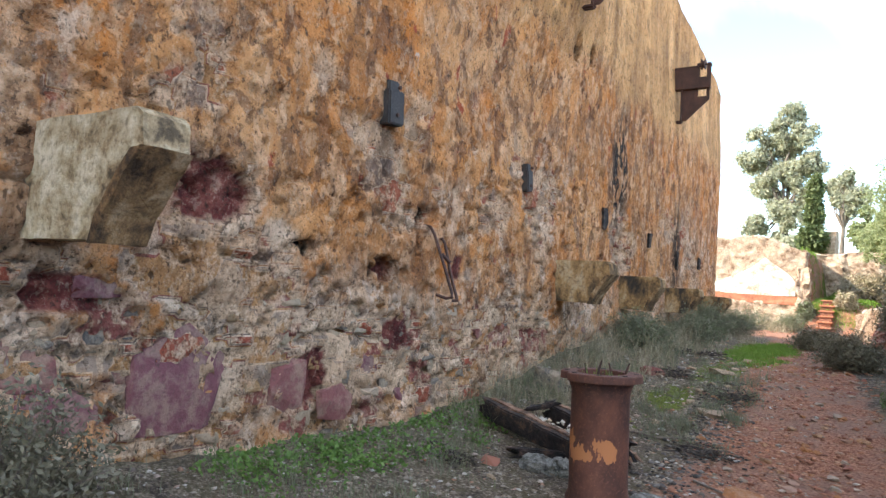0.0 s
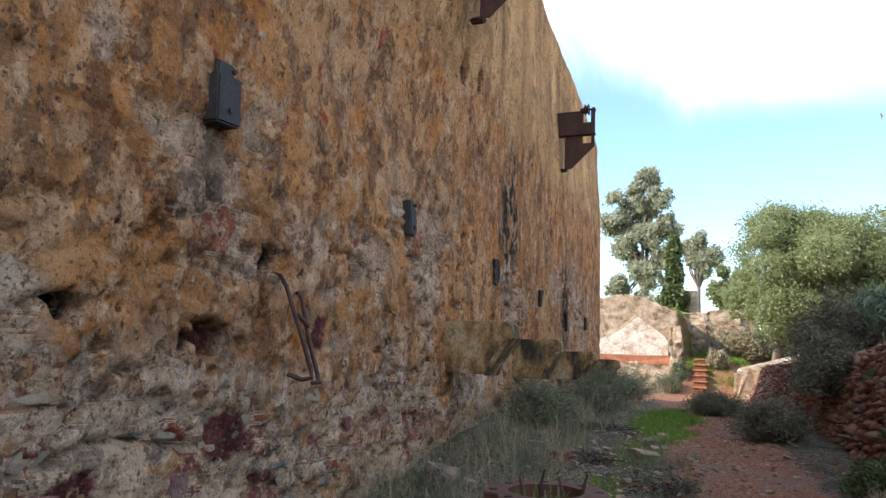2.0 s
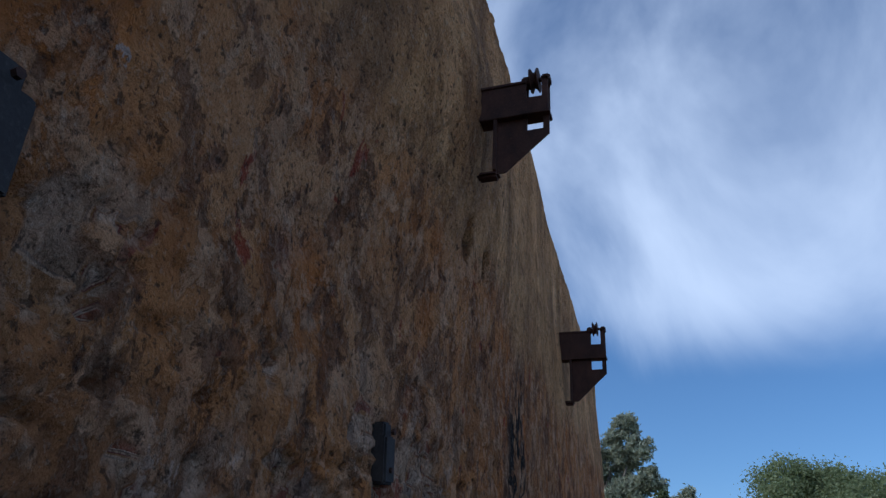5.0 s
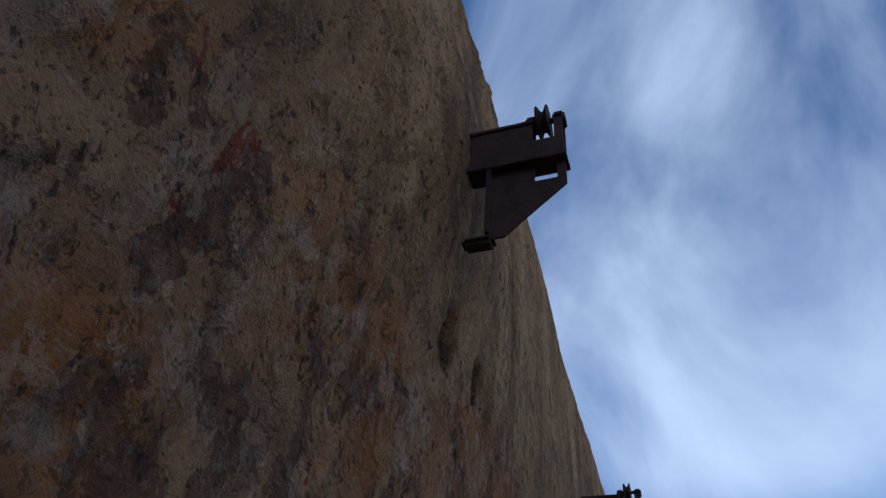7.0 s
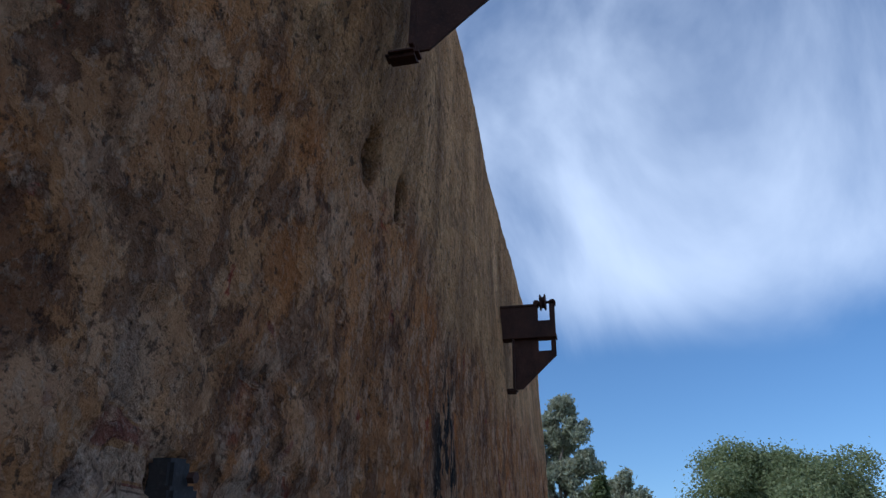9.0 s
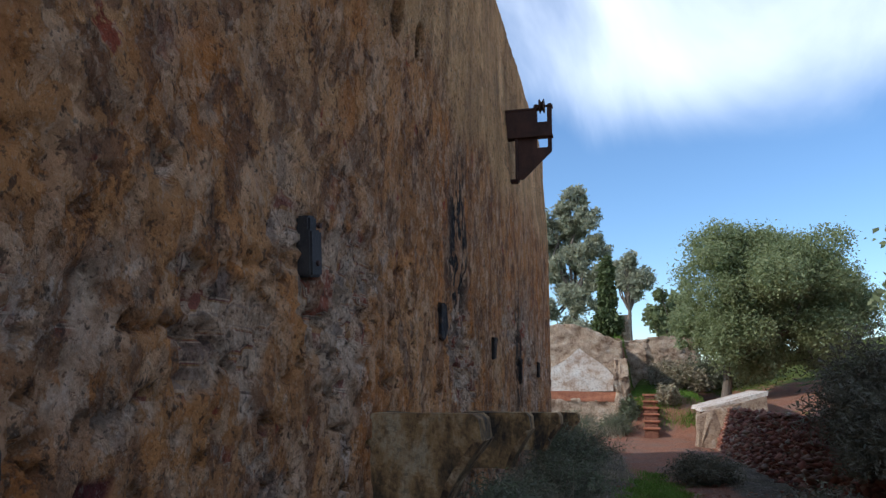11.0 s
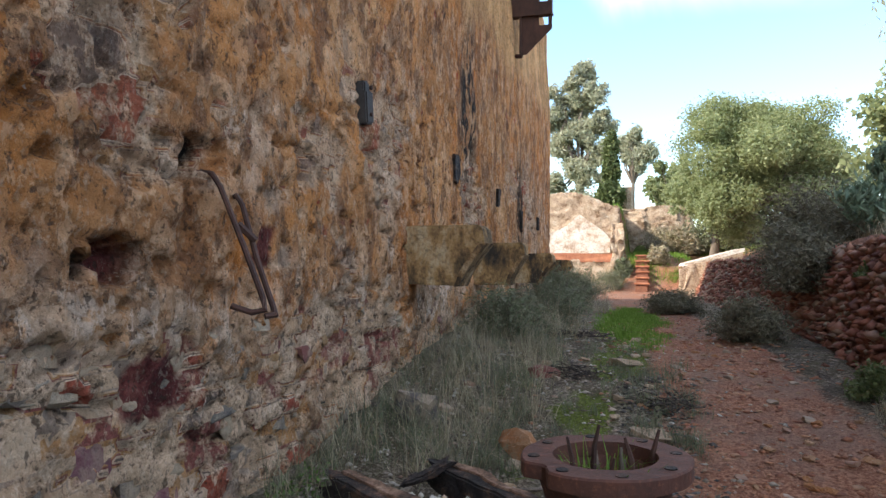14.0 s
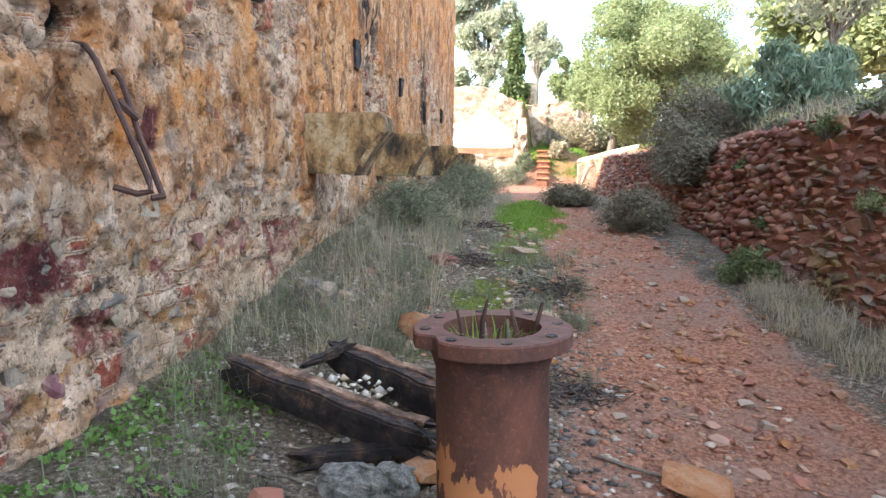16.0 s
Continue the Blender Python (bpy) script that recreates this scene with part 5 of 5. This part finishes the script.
for k, (x, y, z, r) in enumerate([(4.6, 8.2, 1.7, 0.35), (4.5, 7.0, 1.75, 0.3), (4.3, 9.6, 1.65, 0.3), (5.2, 9.2, 1.85, 0.5), (6.0, 11.0, 2.0, 0.6)]):
    build_shrub("bank_bush", "dry grey bush on top of the bank", (x, y, z), (r, r, r * 0.8), M_GREYGREEN, 1800, 0.02, 130 + k, 40, 3.0)


for k, (y, h, r) in enumerate([(7.6, 0.55, 0.16), (8.6, 0.35, 0.12), (7.0, 0.8, 0.18), (9.6, 0.7, 0.14), (6.6, 0.5, 0.14), (8.2, 0.9, 0.2), (6.9, 0.3, 0.1)]):
    bx, bz = bank_face(np.array([y]), np.array([h]))
    build_shrub("wall_plant", "mossy yellow-green plant growing in the rubble wall", (float(bx[0]) - 0.02, y, float(bz[0])), (r * 0.7, r * 1.3, r), M_CYPRESS if k % 2 else M_ACACIA, 700, 0.014, 150 + k, 24)


# ---- grasses and weeds ----
def on_land(x, y, dz=-0.01):
    return np.stack([x, y, land(x, y) + dz], -1)


def tufts(n_tufts, per, spread, xs, ys, seed, keep=None):
    rng = np.random.default_rng(seed)
    cx, cy = rng.uniform(*xs, n_tufts), rng.uniform(*ys, n_tufts)
    if keep is not None:
        ok = keep(cx, cy)
        cx, cy = cx[ok], cy[ok]
    n = len(cx)
    x = (cx[:, None] + rng.normal(0, spread, (n, per))).ravel()
    y = (cy[:, None] + rng.normal(0, spread, (n, per))).ravel()
    ok = x > 0.06
    return on_land(x[ok], y[ok])


r = tufts(140, 42, 0.08, (0.1, 1.35), (5.4, 16.0), 201, lambda x, y: (x < 0.35 + 0.9 * smooth(y, 5.2, 7.5)) & ~((x > 0.3) & (y < 6.2)))
tagged(new("dry_grass", blades("dry_grass", M_DRY, r, 0.12 + 0.46 * RNG.uniform(0, 1, len(r)) ** 2.0, 1.5, 0.0024, 202)), "tall dry grey grass along the wall foot", "grass", kind="stuff")
r = tufts(100, 50, 0.07, (0.08, 1.1), (5.3, 12.0), 203, lambda x, y: (x < 0.5) | (y > 6.3))
tagged(new("wild_grass", blades("wild_grass", M_GREYGREEN, r, 0.08 + 0.34 * RNG.uniform(0, 1, len(r)) ** 2.0, 1.6, 0.0024, 204)), "grey-green wild grass along the wall foot", "grass", kind="stuff")
r = tufts(130, 26, 0.06, (0.1, 0.7), (2.6, 5.9), 205, lambda x, y: x < 0.9 - 0.1 * (y - 4))
tagged(new("green_weeds", leaf_mesh("green_weeds", M_WEED, r + np.stack([np.zeros(len(r)), np.zeros(len(r)), RNG.uniform(0.01, 0.07, len(r))], -1), 0.020, 206, 1.6, -0.3)), "small green weeds at the wall foot", "weeds", kind="stuff")
r = tufts(70, 26, 0.07, (0.1, 1.3), (1.0, 5.2), 207, lambda x, y: x < 1.2)
tagged(new("short_grass", blades("short_grass", M_GREYGREEN, r, RNG.uniform(0.05, 0.22, len(r)), 1.0, 0.0025, 208)), "short grey grass among gravel near the wall", "grass", kind="stuff")
r = tufts(420, 70, 0.08, (1.1, 2.3), (9.5, 15.5), 209, lambda x, y: np.hypot((x - 1.72 + 0.05 * (y - 12)) / 0.42, (y - 12.0) / 3.2) + 1.6 * (fbm(x * 2.5, y * 1.2, 230, 4) - 0.5) < 0.9)
tagged(new("green_lawn", blades("green_lawn", M_GRASS, r, RNG.uniform(0.03, 0.08, len(r)), 0.8, 0.004, 210, 2)), "bright green grass patch beside the path", "grass", kind="stuff")
r = tufts(110, 60, 0.06, (3.1, 4.3), (5.9, 8.0), 211, lambda x, y: np.abs(x - bank_foot(y) + 0.25) < 0.3)
tagged(new("pale_grass", blades("pale_grass", M_DRY, r, RNG.uniform(0.08, 0.25, len(r)), 1.0, 0.0025, 212)), "pale dry grass along the foot of the bank", "grass", kind="stuff")
r = tufts(260, 50, 0.12, (0.9, 2.9), (22.6, 27.5), 213)
tagged(new("terrace_grass", blades("terrace_grass", M_GRASS, r, RNG.uniform(0.06, 0.2, len(r)), 0.8, 0.006, 214, 2)), "green grass on the far terrace", "grass", kind="stuff")
r = tufts(300, 40, 0.12, (4.1, 8.5), (6.0, 16.0), 215, lambda x, y: x > bank_foot(y) + 0.5)
tagged(new("bank_grass", blades("bank_grass", M_DRY, r, RNG.uniform(0.08, 0.32, len(r)), 1.0, 0.004, 216, 2)), "dry grass on top of the bank", "grass", kind="stuff")
r = tufts(60, 50, 0.05, (1.0, 2.3), (6.2, 9.5), 217)
tagged(new("path_edge_grass", blades("path_edge_grass", M_GREYGREEN, r, RNG.uniform(0.05, 0.2, len(r)), 1.0, 0.0025, 218)), "sparse grey grass beside the path", "grass", kind="stuff")
r = tufts(200, 40, 0.15, (-4.0, 1.0), (21.5, 23.8), 219)
tagged(new("ruin_grass", blades("ruin_grass", M_DRY, r, RNG.uniform(0.1, 0.4, len(r)), 0.9, 0.006, 220, 2)), "pale dry grass below the far ruin", "grass", kind="stuff")


# ---- gravel and rocks ----
rng = np.random.default_rng(301)
n = 15000
x, y = rng.uniform(0.1, 3.0, n), 0.5 + 12 * rng.uniform(0, 1, n) ** 1.3
keep = rng.uniform(0, 1, n) > 0.85 * np.exp(-((x - path_centre(y)) / 0.6) ** 2)
x, y = x[keep], y[keep]
s = 0.006 + 0.026 * rng.uniform(0, 1, len(x)) ** 3
tagged(scatter_rocks("gravel", M_PEBBLE, on_land(x, y, 0.002), s, 302), "loose grey and white gravel on the ground", "gravel", kind="stuff")
n = 6500
y = 0.5 + 13 * rng.uniform(0, 1, n) ** 1.2
x = path_centre(y) + rng.normal(0, 0.6, n)
keep = x < bank_foot(y)
x, y = x[keep], y[keep]
s = 0.007 + 0.036 * rng.uniform(0, 1, len(x)) ** 3
tagged(scatter_rocks("red_gravel", M_REDPEBBLE, on_land(x, y, 0.001), s, 303, 0.5), "loose red stone chips on the path", "gravel", kind="stuff")

ROCKS = [rock_mesh("rock", M_REDPIECE if k < 4 else M_STONE, 400 + k, (1, 0.8, 0.5)) for k in range(7)]
M_ORANGE = make_stone("orange_rock", [(0, (0.30, 0.125, 0.05)), (0.5, (0.25, 0.125, 0.065)), (0.8, (0.32, 0.17, 0.09))], 0.9, 9, 0.0, 0.3)
ROCKS += [rock_mesh("rock", M_ORANGE, 420 + k, (1, 0.8, 0.5)) for k in range(3)]


def put_rock(mesh, x, y, s, label, tall=1.0, turn=0.0, sink=0.12):
    ob = new("rock", mesh)
    ob.matrix_basis = pose(x, y, land_z(x, y) + s * 0.25 * tall - s * sink, 8 * math.sin(turn), 9 * math.cos(turn), turn * 57) @ Matrix.Diagonal((s, s, s * tall, 1))
    return tagged(ob, label, "rock", "scattered rocks")


for k in range(150):
    y = 4.6 + 6.0 * rng.uniform() ** 1.4
    x = float(path_centre(y)) + rng.normal(0.15, 0.45)
    if x < float(bank_foot(y)) - 0.1:
        put_rock(ROCKS[[0, 1, 2, 7, 8][k % 5]], x, y, rng.uniform(0.04, 0.11), "loose reddish stone lying on the path", 0.8, rng.uniform(0, 6))
for k in range(50):
    y = rng.uniform(4.2, 11)
    put_rock(ROCKS[4 + k % 3], rng.uniform(0.5, 2.0), y, rng.uniform(0.04, 0.13), "loose grey stone among gravel and weeds", 0.9, rng.uniform(0, 6))
put_rock(ROCKS[7], 1.52, 5.12, 0.22, "orange rock beside the charred timbers", 1.1, 1.0)
put_rock(ROCKS[8], 1.20, 6.85, 0.36, "tilted orange-brown rock slab in the weeds", 1.1, 2.2)
put_rock(ROCKS[4], 0.42, 6.95, 0.36, "tan boulder among grass at the wall foot", 1.5, 0.4)
put_rock(ROCKS[5], 1.12, 8.25, 0.28, "pale grey rock among the weeds", 0.9, 0.9)
put_rock(ROCKS[0], 0.95, 4.75, 0.16, "brick-red stone on the gravel", 0.9, 0.2)
put_rock(ROCKS[9], 2.68, 5.26, 0.34, "long flat orange stone beside the puddle", 0.7, -0.35)
put_rock(ROCKS[6], 1.75, 8.9, 0.34, "dark slag heap beside the path", 0.6, 0.5)
put_rock(ROCKS[6], 2.0, 7.3, 0.4, "dark slag lump beside the path", 0.4, 1.5)


n = Nodes("puddle_water", 0.04, 0, 0.5)
n.b.inputs["IOR"].default_value = 1.33
n.colour((0.05, 0.035, 0.028)).bump(n.noise(9, 3), 0.002, 0.15)
M_WATER = n.mat


def build_puddle(x, y, rx, ry):
    k = 48
    z = min(land_z(x + dx * rx, y + dy * ry) for dx, dy in ((0, 0), (0.5, 0), (-0.5, 0), (0, 0.5), (0, -0.5))) + 0.030
    bm = bmesh.new()
    ring = []
    for q in range(k):
        a = 2 * math.pi * q / k
        w = 0.75 + 0.35 * math.sin(2 * a + 1) * math.sin(3 * a) + 0.12 * math.sin(7 * a)
        ring.append(bm.verts.new((rx * w * math.cos(a), ry * w * math.sin(a), 0)))
    bm.faces.new(ring)
    ob = new("puddle", bm_mesh("puddle", bm, M_WATER))
    ob.location = (x, y, z)
    return tagged(ob, "small puddle reflecting the sky on the red path", "puddle", kind="structure")


build_puddle(2.86, 4.66, 0.27, 0.28)


def build_lump(x, y, sx, sy, sz, seed, label):
    bm = bmesh.new()
    bmesh.ops.create_icosphere(bm, subdivisions=4, radius=0.5)
    roughen(bm, 0.14, 3.2, seed)
    roughen(bm, 0.07, 9.0, seed + 2)
    roughen(bm, 0.03, 24.0, seed + 3)
    ob = new("concrete_lump", bm_mesh("concrete_lump", bm, M_CONCRETE))
    ob.matrix_basis = Matrix.LocRotScale((x, y, land_z(x, y) + sz * 0.22), None, (sx, sy, sz))
    return tagged(ob, label, "concrete lump", "concrete lumps")


build_lump(1.27, 4.98, 0.36, 0.22, 0.15, 1, "lichened grey concrete lump beside the pipe")
build_lump(1.42, 5.02, 0.22, 0.18, 0.16, 4, "lichened grey concrete lump beside the pipe")
build_lump(2.18, 4.72, 0.24, 0.2, 0.13, 7, "grey concrete lump at the path edge")

n = 60
p = np.stack([rng.normal(1.02, 0.10, n), rng.normal(5.72, 0.07, n), np.zeros(n)], -1)
p[:, 2] = land(p[:, 0], p[:, 1]) + rng.uniform(0.02, 0.14, n)
tagged(scatter_rocks("white_rubble", make_loose("white_rubble_stone", [(0, (0.50, 0.46, 0.38)), (0.6, (0.62, 0.59, 0.52)), (1, (0.45, 0.33, 0.22))]), p, rng.uniform(0.012, 0.035, n), 305, 0.9), "white rubble heaped between charred timbers", "rubble", kind="stuff")
n = 900
y = rng.uniform(4.5, 8.5, n)
x = rng.normal(2.12, 0.14, n) - 0.05 * (y - 5)
s = 0.008 + 0.03 * rng.uniform(0, 1, n) ** 2
tagged(scatter_rocks("slag", make_loose("dark_slag", [(0, (0.03, 0.028, 0.027)), (0.6, (0.09, 0.08, 0.075)), (1, (0.22, 0.2, 0.18))]), on_land(x, y, 0.004), s, 306), "dark slag chips along the path edge", "slag", kind="stuff")


def build_stick(pts, radius, label):
    bm = bmesh.new()
    add_tube(bm, [(x, y, land_z(x, y) + radius + 0.006) for x, y in pts], [radius, radius * 0.9, radius * 0.8, radius * 0.5][:len(pts)], 6)
    return tagged(new("stick", bm_mesh("stick", bm, M_BARK)), label, "stick", "fallen sticks")


build_stick([(2.28, 5.44), (2.40, 5.38), (2.52, 5.33), (2.64, 5.30)], 0.010, "pale dead stick lying at the path edge")
build_stick([(0.70, 4.9), (0.95, 4.98), (1.2, 4.92), (1.4, 4.86)], 0.006, "thin dead twig on the gravel")
build_stick([(0.45, 5.25), (0.75, 5.18), (1.0, 5.24), (1.25, 5.12)], 0.005, "thin dead twig on the gravel")
build_stick([(1.2, 6.3), (1.5, 6.42), (1.75, 6.38), (2.0, 6.5)], 0.012, "dark dead branch beside the path")


def build_brush(x, y, r, seed, label):
    """A low heap of charred twigs over dark litter."""
    rb = np.random.default_rng(seed)
    root = tagged(new("brush_heap"), label, "brush", "heaps of dead brush")
    root.matrix_basis = Matrix.Translation((x, y, land_z(x, y)))
    z0 = land_z(x, y)
    bm = bmesh.new()
    for _ in range(46):
        a, q = rb.uniform(0, 6.28), r * rb.uniform(0.0, 0.8)
        p = Vector((q * math.cos(a) * 1.3, q * math.sin(a), 0))
        d = Vector((rb.normal(), rb.normal() * 0.7, 0.12 + 0.12 * rb.normal())).normalized() * r * rb.uniform(0.35, 0.9)
        pts = [p - d * 0.5, p + Vector(rb.normal(0, 0.015, 3)), p + d * 0.5]
        for v in pts:
            v.z = max(v.z * 0.5, land_z(x + v.x, y + v.y) - z0) + 0.006 + 0.05 * rb.uniform()
        w = rb.uniform(0.003, 0.009)
        add_tube(bm, pts, [w, w * 0.8, w * 0.4], 5)
    tagged(part("brushwood", bm, M_DEADTWIG, root), kind="stuff")
    m = 160
    px, py = rb.normal(0, r * 0.5, m) * 1.3, rb.normal(0, r * 0.45, m)
    litter = scatter_rocks("litter", M_LITTER, np.stack([px, py, land(x + px, y + py) - z0 + 0.004], -1), 0.006 + 0.022 * rb.uniform(0, 1, m) ** 2, seed + 1, 0.5)
    litter.parent = root
    tagged(litter, kind="stuff")
    return root


M_DEADTWIG = make_plain("dead_twigs", [(0.38, (0.018, 0.014, 0.012)), (0.5, (0.055, 0.042, 0.034)), (0.62, (0.14, 0.11, 0.09))], 20, 0.9, 0.004)
M_LITTER = make_loose("dark_litter", [(0, (0.025, 0.020, 0.017)), (0.6, (0.075, 0.058, 0.046)), (1, (0.17, 0.12, 0.09))])
for k, (x, y, r) in enumerate([(2.22, 6.15, 0.30), (2.12, 7.75, 0.28), (1.35, 8.4, 0.30), (1.2, 10.2, 0.35), (0.75, 4.55, 0.20)]):
    build_brush(x, y, r, 800 + k, "low heap of dead dark twigs and litter")


# ---- stones of the great wall ----
WSTONES = [rock_mesh("stone", M_STONE, 500 + k, (0.5, 1, 1), 18, 0.75) for k in range(8)]
PSTONES = [rock_mesh("stone", M_PURPLE, 520 + k, (0.5, 1, 1), 20, 0.7) for k in range(4)]


def wall_stone(mesh, y, z, w, h, proud, turn):
    ob = new("stone", mesh)
    x = wall_x(y, z)
    ob.matrix_basis = pose(x + proud - 0.05, y, z, turn, 0, 0) @ Matrix.Diagonal((0.20, w * 1.15, h * 1.1, 1))
    ob.parent = wall_west
    return ob


for k, (y, z, w, h) in enumerate([(2.70, 0.68, 0.62, 0.62), (3.55, 0.55, 0.34, 0.42), (1.75, 0.78, 0.42, 0.26), (2.15, 1.22, 0.30, 0.16), (4.05, 0.42, 0.36, 0.26), (4.45, 0.62, 0.26, 0.34), (1.95, 0.55, 0.5, 0.24), (4.9, 0.42, 0.2, 0.16)]):
    wall_stone(PSTONES[k % 4], y, z, w, h, 0.025, 12 * math.sin(k * 3))
rs = np.random.default_rng(601)
taken = []
while len(taken) < 250:
    y, z = rs.uniform(1.3, 9.5), 0.15 + 1.0 * rs.uniform() ** 0.9
    w = rs.uniform(0.08, 0.26) * (1 if y < 6 else 0.9)
    if any(abs(y - a) < (w + c) * 0.42 and abs(z - b) < 0.075 for a, b, c in taken[-120:]):
        continue
    taken.append((y, z, w))
    wall_stone(WSTONES[len(taken) % 8], y, z, w, rs.uniform(0.045, 0.12) * (0.6 + w * 2.4), rs.uniform(-0.022, 0.012), rs.uniform(-14, 14))

# ---- stones of the rubble wall ----
RSTONES = [rock_mesh("stone", M_REDSTONE, 700 + k, (0.8, 1, 0.75), 13, 0.92) for k in range(9)]
spots = []
for h in np.arange(0.02, 1.02, 0.048):
    y = 3.2 + rs.uniform(0, 0.1)
    while y < 19.3:
        w = 0.045 + 0.135 * rs.uniform() ** 1.6
        spots.append((y + w / 2, h + rs.uniform(-0.02, 0.02), w))
        y += w * 0.72
spots.sort(key=lambda s: abs(s[0] - 7.8))
for y, h, w in spots[:300]:
    x, z = bank_face(np.array([y]), np.array([h]))
    ob = new("stone", RSTONES[rs.integers(0, 9)])
    ob.matrix_basis = pose(float(x[0]) + rs.uniform(-0.01, 0.05), y, float(z[0]), rs.uniform(-14, 14), rs.uniform(-14, 18), rs.uniform(-16, 16)) @ Matrix.Diagonal((0.14, w * 1.12, w * rs.uniform(0.55, 1.0), 1))
    ob.parent = wall_east
rest = np.array(spots[300:])
x, z = bank_face(rest[:, 0], rest[:, 1])
pts = np.stack([x + rs.uniform(-0.04, 0.02, len(x)), rest[:, 0], z], -1)
ob = scatter_rocks("far_stones", M_REDPIECE, pts, rest[:, 2] * 0.52, 705, 0.9)
ob.parent = wall_east
tagged(ob, kind="stuff")
